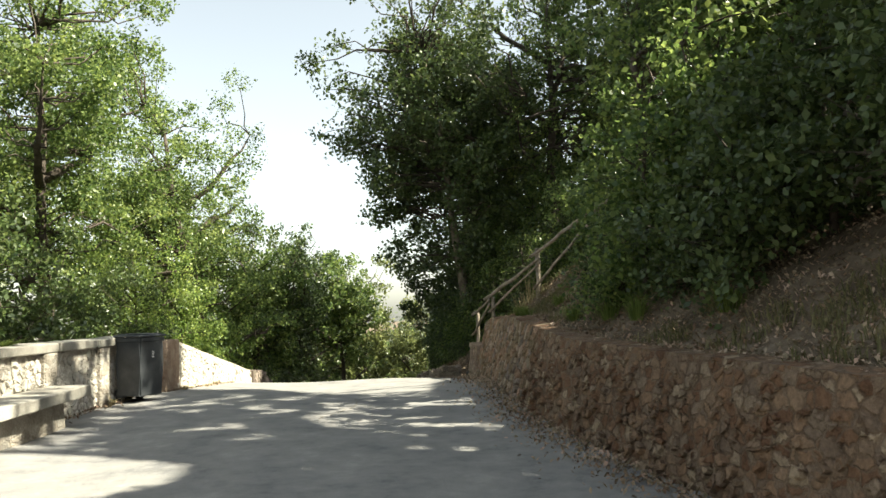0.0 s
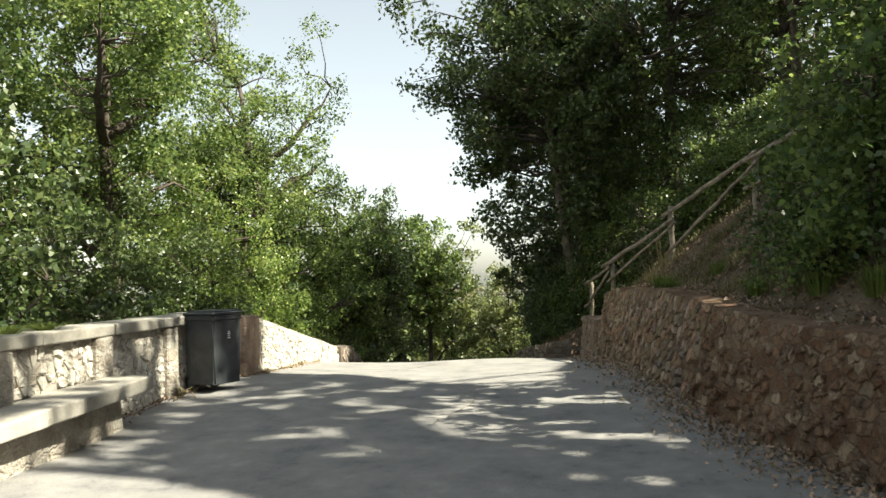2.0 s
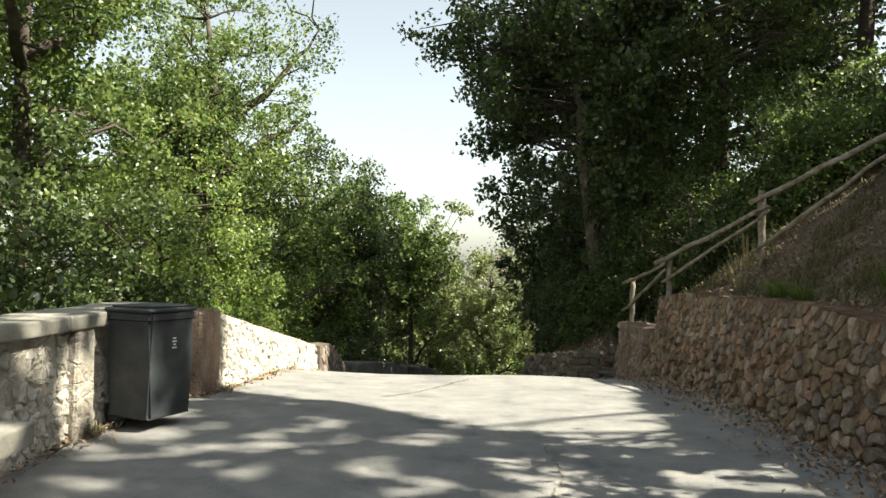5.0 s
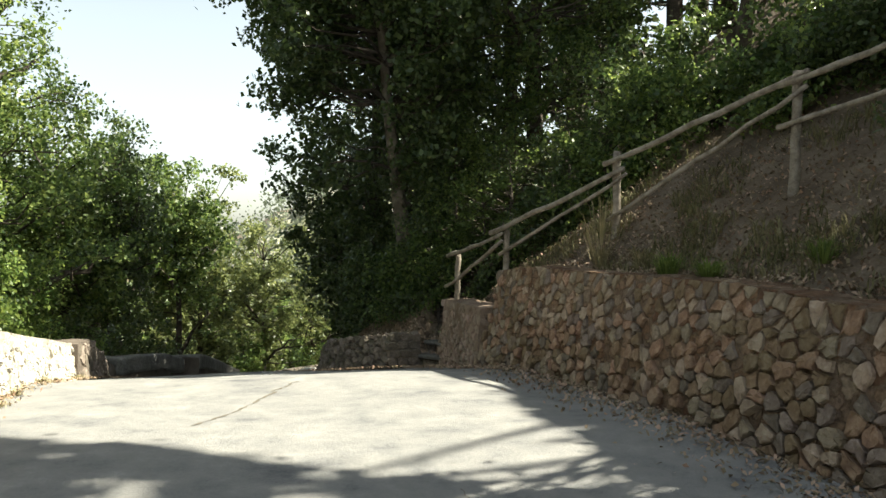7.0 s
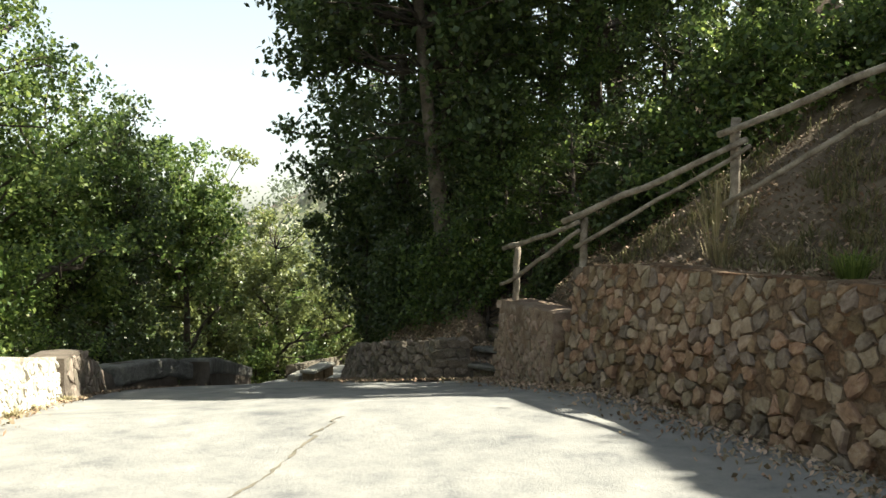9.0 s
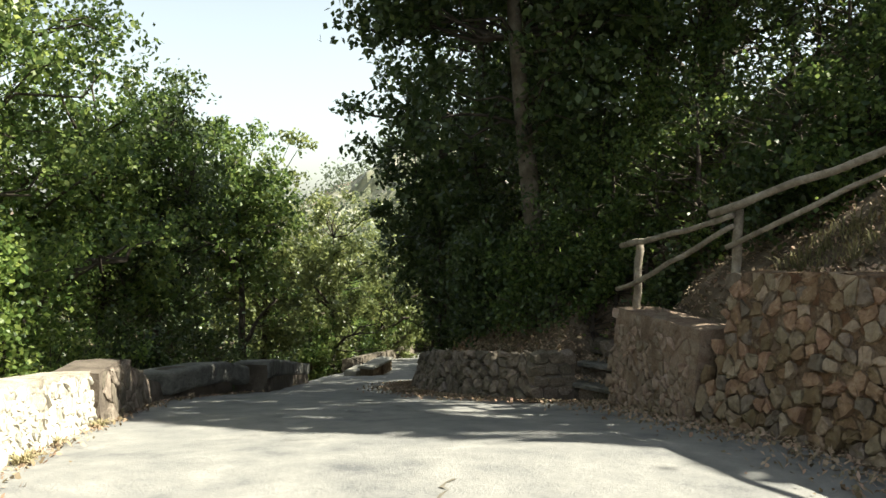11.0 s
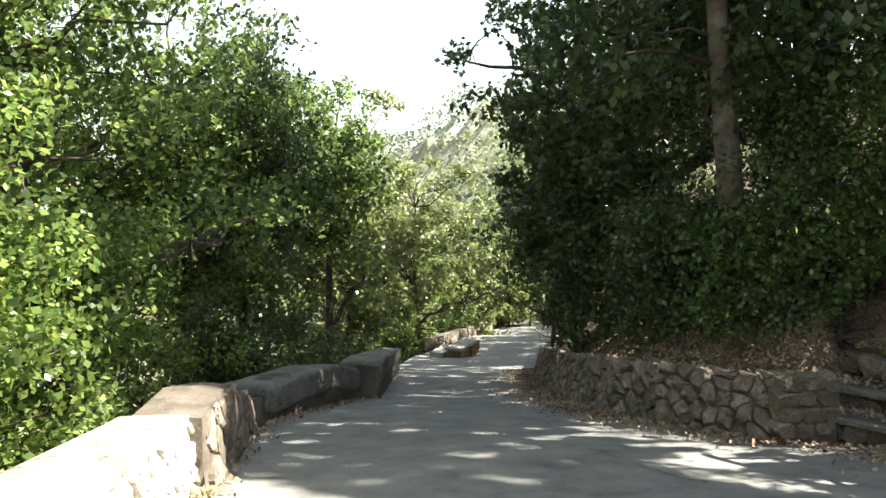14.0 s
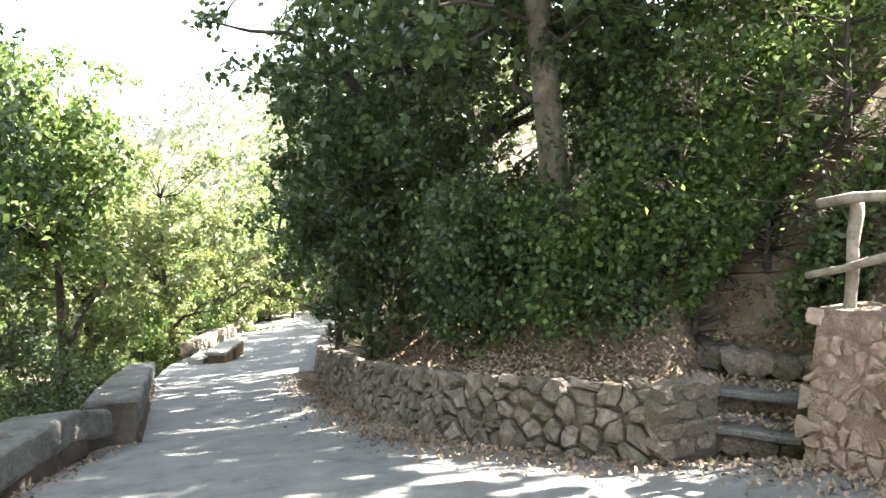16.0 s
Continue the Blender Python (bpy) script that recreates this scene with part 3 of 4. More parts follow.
# oaks at x 7.8-11, y 4.8-14.2: out of view, added to cast shade
for i, (x, y, h, s, lo, r, n, L) in enumerate([
        (3.0, 21.6, 9.5, 2.6, .8, .18, 30000, .088), (5.4, 20.8, 9.0, 2.6, .6, .18, 26000, .09), (.75, 26.2, 10.5, 2.75, .6, .2, 27000, .13),
        (3.8, 25.6, 11, 3.0, .5, .22, 13000, .16), (7.6, 22.5, 10, 3.0, .5, .2, 11000, .17), (2.3, 30.5, 10, 2.7, .4, .2, 18000, .14),
        (3.6, 35, 10, 2.6, .3, .2, 14000, .16), (8.6, 17.2, 8.5, 2.8, .6, .2, 15000, .14),
        (8.8, 12.5, 11, 2.8, .6, .2, 13000, .17), (6.0, 13.8, 7, 2.0, .8, .13, 15000, .12), (5.0, 9.8, 6.5, 2.1, .4, .14, 18000, .11)] + [
        (3.5, 11.4, 5.2, 1.5, 1.0, .08, 12000, .1), (8.0, 6.0, 12.5, 3.3, 1.5, .22, 17000, .17), (7.8, 9.4, 11.5, 2.8, 2.2, .2, 15000, .16), (11.0, 8.2, 13, 3.4, 3, .22, 14000, .2), (10.4, 11.6, 14, 3.2, 3, .24, 15000, .19), (10.2, 4.8, 14, 3.2, 3, .24, 14000, .19), (10.8, 14.2, 12, 2.8, 3, .22, 11000, .19),
        (6.8, 18.7, 8, 2.3, .5, .18, 13000, .14), (8.4, 20.4, 10, 2.8, .4, .2, 11000, .17), (9.5, 26.5, 12, 3.2, .4, .2, 8000, .2), (4.9, 4.8, 8.2, 2.5, .6, .16, 17000, .13)] + [
        (11.5, 24, 11, 3.8, .4, .25, 6000, .24), (7.5, 30, 11, 3.6, .4, .25, 7000, .22), (12.5, 12, 10, 3.6, .4, .25, 5500, .24),
        (12, 5, 9, 3.6, .4, .25, 5000, .24), (6.5, 41, 10, 3.2, .3, .22, 11000, .18), (11, 37, 11, 3.6, .4, .22, 5000, .26),
        (4.9, -4, 9, 3.2, 2.0, .2, 6000, .16), (1.5, -7, 10, 3.6, 2.5, .2, 6000, .16), (9, -2, 9, 3.4, .6, .2, 4000, .18), (10.5, 45, 10, 3.4, .3, .2, 5000, .26)]):
    # five oaks take the brighter LEAF_MID, in place of sunlight on their crowns
    tree("holm_oak", x, y, h, s, lo, r, n, L, LEAF_MID if (x, y) in ((5.0, 9.8), (3.5, 11.4), (6.0, 13.8), (5.4, 20.8), (3.0, 21.6)) else LEAF_DARK, 100 + i, HOLM, clumps=170, clump_r=.47, group="trees on the bank")
# low side: taller mixed trees whose feet stand below the wall
for i, (x, y, h, s, lo, r, n, L, mat) in enumerate([
        (-7.6, 15.5, 11.0, 2.3, 2.6, .2, 42000, .078, LEAF_MID), (-5.9, 20.8, 9.9, 2.15, 1.9, .25, 36000, .072, LEAF_MID), (-9.8, 19.5, 13.5, 3.0, 3, .24, 30000, .11, LEAF_MID),
        (-8.2, 24.6, 11.4, 2.4, 2.4, .16, 24000, .11, LEAF_MID), (-6.1, 26.3, 8.0, 1.9, 2.6, .14, 22000, .1, LEAF_MID), (-5.4, 27.4, 7.9, 1.3, 3.0, .11, 9000, .1, LEAF_DARK), (-12.0, 14.5, 12.5, 3.2, 2.5, .25, 13000, .17, LEAF_MID), (-6.4, 30.2, 9.2, 2.0, 2.6, .15, 17000, .13, LEAF_DARK),
        (-4.0, 31.8, 7.9, 1.4, 3.2, .13, 13000, .13, LEAF_MID), (-10, 29, 12, 3.2, 2, .2, 12000, .17, LEAF_MID), (-3.7, 36.5, 8.8, 1.9, 1.6, .13, 14000, .14, LEAF_LIGHT)] + [
        (-1.3, 42.5, 8.0, 2.3, .6, .14, 16000, .15, LEAF_LIGHT), (-6.5, 37, 11.2, 2.4, 1.6, .18, 15000, .15, LEAF_DARK), (-14.5, 25, 13, 3.8, 2, .25, 9000, .22, LEAF_MID),
        (-12.5, 37, 12, 3.5, 1, .22, 7000, .23, LEAF_MID), (-3.0, 50, 8.5, 2.6, .4, .2, 11000, .18, LEAF_MID), (1.6, 50, 7, 2.4, .3, .18, 11000, .17, LEAF_LIGHT),
        (6.0, 60, 9, 3.2, .3, .2, 11000, .2, LEAF_MID), (-9, 50, 11, 3.5, .4, .2, 10000, .2, LEAF_MID), (-8.6, 10.5, 9.2, 2.4, 2.0, .2, 20000, .125, LEAF_DARK),
        (-9.5, 4.5, 8.5, 2.8, 2, .2, 9000, .15, LEAF_MID), (-9, -4, 9, 3, 2, .2, 7000, .16, LEAF_MID), (-16, 8, 12, 4, 2, .25, 6000, .22, LEAF_MID)] + [
        (-18, 18, 13, 4, 2, .25, 6000, .23, LEAF_MID), (11.5, 62, 9, 3.2, .3, .2, 9000, .2, LEAF_MID)]):
    tree("broadleaf_tree", x, y, h, s, lo, r, n, L, mat, 300 + i, YOUNG if mat is LEAF_LIGHT else BROAD, clumps=150, clump_r=.42,
         lean=(-.85, -.4) if x == -5.9 else (0, 0), group="trees below the wall", sun_gap=False)
# undergrowth
for i, (x, y, h, s, n, mat, L) in enumerate([
        (0.25, 22.9, 1.9, .6, 9000, LEAF_DARK, .08), (1.5, 21.9, 2.6, 1.0, 13000, LEAF_DARK, .065), (2.4, 21.0, 2.5, .95, 13000, LEAF_MID, .065), (3.6, 20.2, 2.4, 1.0, 12000, LEAF_MID, .065),
        (0.5, 24.8, 3.0, 1.0, 9000, LEAF_DARK, .1), (0.9, 27.5, 3.0, 1.0, 8000, LEAF_DARK, .11), (1.6, 30, 3.2, 1.1, 7000, LEAF_DARK, .12), (2.6, 33.5, 3.4, 1.2, 6000, LEAF_DARK, .13),
        (2.2, 23.4, 3.4, 1.3, 9000, LEAF_DARK, .1), (4.6, 22.2, 3.4, 1.3, 8000, LEAF_DARK, .1), (4.3, 18.9, 2.0, .9, 8000, LEAF_MID, .09), (5.9, 17.3, 1.8, .9, 7000, LEAF_MID, .09),
        (3.2, 9.3, 2.6, .9, 10000, LEAF_MID, .085), (3.7, 7.6, 2.6, 1.1, 10000, LEAF_DARK, .09), (4.4, 11.3, 2.4, 1.0, 8000, LEAF_DARK, .09), (4.0, 6.0, 2.4, 1.1, 8000, LEAF_DARK, .09)] + [
        (2.35, 9.4, 3.1, .85, 8000, LEAF_MID, .08), (2.7, 10.6, 1.7, .7, 6000, LEAF_MID, .08), (2.8, 7.7, 1.8, .8, 7000, LEAF_DARK, .08), (3.2, 12.0, 1.6, .7, 6000, LEAF_DARK, .08),
        (1.3, 20.95, 1.9, .75, 10000, LEAF_MID, .058), (2.0, 20.0, 2.0, .8, 10000, LEAF_MID, .058), (2.7, 19.2, 1.9, .8, 10000, LEAF_DARK, .058), (3.4, 19.3, 2.4, .9, 10000, LEAF_DARK, .062),
        (0.35, 23.9, 1.6, .6, 6000, LEAF_DARK, .085), (2.3, 11.2, .9, .45, 3500, LEAF_DARK, .06), (2.2, 9.9, .8, .45, 3500, LEAF_MID, .06), (2.7, 8.6, .9, .5, 3500, LEAF_DARK, .06)] + [
        (1.0, 20.75, 1.4, .55, 6000, LEAF_MID, .07), (0.95, 21.4, 1.5, .6, 6000, LEAF_DARK, .07), (1.65, 20.35, 1.5, .6, 6000, LEAF_MID, .07), (2.05, 19.5, 1.4, .6, 6000, LEAF_MID, .07), (2.2, 18.7, 1.3, .55, 5000, LEAF_DARK, .07),
        (-.1, 25.6, 4.6, 1.1, 11000, LEAF_DARK, .11), (.2, 28.3, 4.8, 1.2, 11000, LEAF_DARK, .11), (1.3, 31.6, 5.0, 1.3, 9000, LEAF_DARK, .12), (2.2, 35, 5.0, 1.4, 8000, LEAF_DARK, .14),
        (-.02, 22.0, .7, .3, 3000, LEAF_DARK, .06), (.25, 21.2, .6, .3, 2500, LEAF_MID, .06), (.5, 20.75, .5, .28, 2200, LEAF_DARK, .06), (.85, 20.4, .6, .3, 2500, LEAF_MID, .06), (1.6, 19.7, .7, .35, 2500, LEAF_DARK, .06)] + [
        (.05, 22.4, 1.7, .55, 10000, LEAF_DARK, .07), (.5, 21.75, 1.1, .45, 6000, LEAF_MID, .07), (.72, 21.2, 1.0, .45, 6000, LEAF_MID, .07), (1.0, 20.95, .9, .42, 5000, LEAF_DARK, .065),
        (1.2, 20.5, 1.0, .5, 6000, LEAF_MID, .065), (1.5, 20.3, 1.0, .5, 6000, LEAF_MID, .065), (1.75, 19.9, 1.1, .5, 6000, LEAF_DARK, .065), (.35, 23.2, 1.2, .5, 5000, LEAF_DARK, .075),
        (2.6, 18.9, 1.3, .6, 7000, LEAF_DARK, .07), (2.75, 18.1, 1.5, .65, 8000, LEAF_MID, .07), (3.2, 17.5, 1.7, .7, 9000, LEAF_MID, .075), (3.6, 18.2, 2.2, .8, 9000, LEAF_DARK, .08),
        (3.75, 16.9, 1.1, .6, 6000, LEAF_MID, .075), (4.2, 16.3, 1.0, .6, 5000, LEAF_DARK, .08), (4.1, 15.7, 1.5, .7, 7000, LEAF_MID, .075), (4.7, 14.9, 1.2, .7, 6000, LEAF_DARK, .08)]):
    tree("shrub", x, y, h, s, .1, .035, n, L, mat, 500 + i, "evergreen shrub growing on the leaf-strewn bank", clumps=60, clump_r=.3, group="shrubs on the bank", category="shrub")
for i in range(22):
    y = 1.5 + i * 1.75
    x = float(left_x(y)) - 1.75 - .5 * ((i * 7) % 5) / 4
    # leaf colour carries the light: sun at y 17 to 23, shade before
    tree("shrub", x, y, (3.6 + .5 * ((i * 3) % 4) - (.9 if y < 12 else 0)) * (.55 if y > 23 else 1), 1.15 if y < 23 else .8, .1, .04, 15000 if 13 < y < 23 else 6500, .062 if 13 < y < 23 else .085, LEAF_PAINTED_SUN if 17 < y < 23 else LEAF_DARK, 600 + i,
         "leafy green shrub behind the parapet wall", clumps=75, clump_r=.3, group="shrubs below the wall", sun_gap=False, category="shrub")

for i in range(12):
    y = 35 + i * 2.1
    for side, x in ((1, float(right_x(y)) + 1.5), (-1, float(left_x(y)) - 1.4)):
        if side > 0 or y > 41:
            tree("shrub", x, y, 3.4 + .6 * (i % 3), 1.35, .1, .05, 4500, .15, LEAF_MID if (i + side) % 3 else LEAF_LIGHT, 700 + 2 * i + side,
                 "leafy green shrub beside the lower path", clumps=60, clump_r=.5, group="shrubs by the lower path", sun_gap=False, category="shrub")

for i in range(12):
    # the last three stand on the path, placed to close the camera's view
    x, y = (-1 + 2.1 * i, 61 + 2.0 * math.sin(i * 1.9) + .3 * i) if i < 9 else (4.6 + 1.3 * (i - 9), 54.5 + .8 * (i - 9))
    tree("shrub", x, y, 4.5 + .8 * (i % 3), 1.7, .1, .06, 4500, .2, LEAF_MID if i % 3 else LEAF_LIGHT, 760 + i,
         "leafy green shrub beyond the bend of the path", clumps=60, clump_r=.6, group="shrubs by the lower path", sun_gap=False, category="shrub")


# far woods and the hill with pale rock
def far_woods():
    rs = np.random.default_rng(41)
    c = np.stack([rs.uniform(-150, 130, 2200), rs.uniform(52, 330, 2200)], 1)
    c = c[(np.hypot(c[:, 0] - 4, c[:, 1] - 50) > 14) & ~((np.abs(c[:, 0]) < 20) & (c[:, 1] < 70))]
    z = land(c[:, 0], c[:, 1]) + hill(c[:, 0], c[:, 1])
    keep = rs.random(len(c)) > .25 * (hill(c[:, 0], c[:, 1]) > 6)
    c3 = np.stack([c[:, 0], c[:, 1], z + 2.2], 1)[keep]
    k = 30
    p = np.repeat(c3, k, 0) + rs.normal(0, 1, (len(c3) * k, 3)) * np.array((1.7, 1.7, 1.5))
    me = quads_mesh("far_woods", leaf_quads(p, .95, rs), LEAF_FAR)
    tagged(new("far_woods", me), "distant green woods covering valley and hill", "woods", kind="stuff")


def near_woods():
    rs = np.random.default_rng(43)
    c = np.stack([rs.uniform(-60, 50, 420), rs.uniform(64, 150, 420)], 1)
    c3 = np.stack([c[:, 0], c[:, 1], land(c[:, 0], c[:, 1]) + hill(c[:, 0], c[:, 1]) + rs.uniform(1.5, 3.5, 420)], 1)
    p = np.repeat(c3, 60, 0) + rs.normal(0, 1, (420 * 60, 3)) * np.array((1.6, 1.6, 1.7))
    tagged(new("valley_woods", quads_mesh("valley_woods", leaf_quads(p, .6, rs), LEAF_LIGHT)), "yellow-green woods in the valley beyond the path", "woods", kind="stuff")


def hill(x, y):
    return 16 * np.exp(-(((x - 26) / 40) ** 2 + ((y - 215) / 50) ** 2))


def far_hill():
    xs, ys = np.linspace(-110, 140, 90), np.linspace(110, 320, 70)
    X, Y = np.meshgrid(xs, ys)
    H = hill(X, Y)
    n = np.array([noise.fractal((a * .05, b * .05, 0), 1, 2, 5) for a, b in zip(X.ravel(), Y.ravel())]).reshape(X.shape)
    Z = land(X, Y) - 1.5 + H + 3.0 * n * (H > 2)
    steps = np.floor(Z / 3.2) * 3.2 + np.clip((Z % 3.2) / 3.2 * 6 - 4, 0, 1) * 3.2
    Z = np.where(H > 8, .3 * Z + .7 * steps, Z)
    v = np.stack([X, Y, Z], -1).reshape(-1, 3)
    nx = len(xs)
    f = [(j * nx + i, j * nx + i + 1, (j + 1) * nx + i + 1, (j + 1) * nx + i) for j in range(len(ys) - 1) for i in range(nx - 1)]
    tagged(new("far_hill", mesh_from("far_hill", v, f, ROCK)), "distant hill with pale terraced rock among trees", "hill", kind="structure")


far_hill()
far_woods()
near_woods()


# ---- stone work ----
def stone_meshes(mat, count=14):
    """Rough flat-faced stones of unit size with uneven many-sided outlines."""
    out = []
    rs = np.random.default_rng(31)
    for i in range(count):
        n = int(rs.integers(6, 9))
        a = np.sort(np.arange(n) * 2 * np.pi / n + rs.uniform(-.28, .28, n)) + rs.uniform(0, 1)
        r = .5 / np.maximum(np.abs(np.cos(a)), np.abs(np.sin(a))) ** .75 * rs.uniform(.82, 1.06, n)
        v = []
        for x, k in ((-.5, .84), (-.36, 1.0), (.36, 1.0), (.5, .84)):
            for j in range(n):
                v.append((x + rs.uniform(-.07, .07), k * r[j] * np.cos(a[j]), k * r[j] * np.sin(a[j])))
        v += [(-.5 + rs.uniform(-.08, .02), rs.uniform(-.1, .1), rs.uniform(-.1, .1)), (.5 + rs.uniform(-.02, .08), rs.uniform(-.1, .1), rs.uniform(-.1, .1))]
        f = [(m * n + j, m * n + (j + 1) % n, (m + 1) * n + (j + 1) % n, (m + 1) * n + j) for m in range(3) for j in range(n)]
        f += [((j + 1) % n, j, 4 * n) for j in range(n)] + [(3 * n + j, 3 * n + (j + 1) % n, 4 * n + 1) for j in range(n)]
        out.append(mesh_from("stone", v, f, mat))
    return out


def coping(name, ys, x0, x1, z, thick, mat, label, category, length=1.2, parent=None, bevel=.014):
    """A row of slabs along the road, each its own piece, from x0(y) to x1(y), tops at z(y)."""
    rnd = random.Random(name)
    root = thing(name, pose(0, 0, 0), label, category, kind="structure") if parent is None else parent
    y, end = ys
    while y < end - .2:
        y1 = min(end, y + length * rnd.uniform(.8, 1.2))
        if end - y1 < .35:
            y1 = end
        bm = bmesh.new()
        n = 4
        pts = []
        for i in range(n + 1):
            t = y + .006 + (y1 - y - .012) * i / n
            w = rnd.uniform(-.012, .012)
            pts.append([bm.verts.new(p) for p in ((x0(t) + w, t, z(t) - thick), (x1(t) + w, t, z(t) - thick), (x1(t) + w, t, z(t) + rnd.uniform(-.006, .006)), (x0(t) + w, t, z(t) + rnd.uniform(-.006, .006)))])
        for a, b in zip(pts, pts[1:]):
            for i in range(4):
                bm.faces.new((a[i], a[(i + 1) % 4], b[(i + 1) % 4], b[i]))
        bm.faces.new(pts[0]), bm.faces.new(pts[-1])
        bmesh.ops.recalc_face_normals(bm, faces=bm.faces[:])
        bmesh.ops.bevel(bm, geom=[e for e in bm.edges if len(e.link_faces) == 2 and e.calc_face_angle(0) > .8], offset=bevel, segments=2 if bevel < .03 else 3, profile=.5, affect="EDGES")
        part("slab", bm, mat, root)
        y = y1
    return root


coping("wall_cap", (-6, 12.85), lambda y: -5.24, lambda y: -4.68, lambda y: 1.215, .11, CAP, "weathered grey stone capping of the parapet", "coping")
coping("kerb_cap_1", (21.8, 23.95), lambda y: left_x(y) - .6, lambda y: left_x(y) + .015, lambda y: road_z(y) + np.interp(y, [21.8, 22.3, 23.4, 24], [.36, .42, .5, .42]), .3, KERB,
       "grey stone capping of the low kerb wall", "coping", 2.4, bevel=.055)
coping("kerb_cap_2", (24.2, 33.5), lambda y: left_x(y) - .57, lambda y: left_x(y) + .0, lambda y: road_z(y) + np.interp(y, [24, 25, 33], [.5, .54, .54]), .3, KERB,
       "grey stone capping of the long kerb wall", "coping", 2.2, bevel=.055)


def stone_bench():
    root = thing("stone_bench", pose(0, 0, 0), "built-in pale stone bench along the parapet wall", "bench")
    coping("seat", (1.0, 9.75), lambda y: -4.75, lambda y: -4.24, lambda y: road_z(y) + .46, .13, CAP, "", "", 1.3, root)
    bm = bmesh.new()
    ys = np.arange(1.1, 9.71, .4)
    rnd = random.Random(5)
    rows = [[bm.verts.new(p) for p in ((-4.75, y, road_z(y) - .1), (-4.44 + rnd.uniform(-.02, .02), y, road_z(y) - .1), (-4.45 + rnd.uniform(-.02, .02), y, road_z(y) + .16), (-4.46 + rnd.uniform(-.02, .02), y, road_z(y) + .335), (-4.75, y, road_z(y) + .335))] for y in ys]
    for a, b in zip(rows, rows[1:]):
        for i in range(5):
            bm.faces.new((a[i], a[(i + 1) % 5], b[(i + 1) % 5], b[i]))
    bm.faces.new(rows[0]), bm.faces.new(rows[-1])
    bmesh.ops.recalc_face_normals(bm, faces=bm.faces[:])
    part("base", bm, PALE_WALL, root, "rough pale masonry base")


stone_bench()


# ---- waste bin ----
def lathe(bm, radius, width, m, sides=20):
    bmesh.ops.create_cone(bm, cap_ends=True, segments=sides, radius1=radius, radius2=radius, depth=width, matrix=m)


def waste_bin():
    root = thing("waste_bin", pose(-4.395, 11.68, float(road_z(11.68)), 0, 0, -20), "dark grey plastic wheeled waste bin against the wall", "bin")
    bm = bmesh.new()
    levels = [(.085, .20, .225), (.10, .207, .235), (.5, .212, .242), (.84, .217, .25), (.85, .228, .262), (.90, .228, .262)]
    rings = []
    for z, a, b in levels:
        rings.append([bm.verts.new((sx * a, sy * b, z)) for sx, sy in ((-1, -1), (1, -1), (1, 1), (-1, 1))])
    for p, q in zip(rings, rings[1:]):
        for i in range(4):
            bm.faces.new((p[i], p[(i + 1) % 4], q[(i + 1) % 4], q[i]))
    bm.faces.new(rings[0][::-1]), bm.faces.new(rings[-1])
    bmesh.ops.bevel(bm, geom=[e for e in bm.edges if abs(e.verts[0].co.z - e.verts[1].co.z) > .02], offset=.025, segments=3, affect="EDGES")
    part("body", bm, BIN, root)
    bm = bmesh.new()
    block(bm, (.48, .55, .035), pose(0, 0, .925), bevel=.014)
    block(bm, (.40, .46, .02), pose(0, 0, .95), bevel=.009)
    part("lid", bm, BIN, root, "flat lid with overhanging rim")
    v, f = tube([(-.22, -.18, .9), (-.265, -.18, .915), (-.265, .18, .915), (-.22, .18, .9)], [.013] * 4, 8)
    part("handle", mesh_from("handle", v, f, BIN), None, root)
    for sy in (-1, 1):
        bm = bmesh.new()
        lathe(bm, .1, .05, pose(-.17, sy * .19, .1, 90, 0, 0))
        bmesh.ops.bevel(bm, geom=[e for e in bm.edges if e.calc_face_angle(0) > 1], offset=.012, segments=2, affect="EDGES")
        wheel = part("wheel", bm, RUBBER, root)
        bm = bmesh.new()
        lathe(bm, .055, .056, pose(-.17, sy * .19, .1, 90, 0, 0))
        part("rim", bm, BIN, wheel)
    bm = bmesh.new()
    for i, (w, zz) in enumerate(((.035, .70), (.05, .675), (.03, .65), (.05, .625))):
        block(bm, (.003, w, .012), pose(.2175, .02, zz))
    tagged(part("label", bm, PAINT, root, "small worn white lettering bars"), kind="stuff")


PAINT = material("white_paint", [(.6, .6, .6), (.8, .8, .8)], 20, .7, .1)
waste_bin()


# ---- rustic fence ----
def rough_pole(name, a, b, r0, r1, parent, seed, sag=.02):
    rs = np.random.default_rng(seed)
    s = np.linspace(0, 1, 9)[:, None]
    a, b = np.array(a, float), np.array(b, float)
    path = a + (b - a) * s + rs.normal(0, .012 if sag else .005, (9, 3)) * (s > 0) * (s < 1) - np.array((0, 0, sag)) * np.sin(s * np.pi)
    v, f = tube(path, (r0 + (r1 - r0) * s[:, 0]) * rs.uniform(.9, 1.1, 9), 8, .1, seed)
    return part(name, mesh_from(name, v, f, WOOD, True), None, parent)


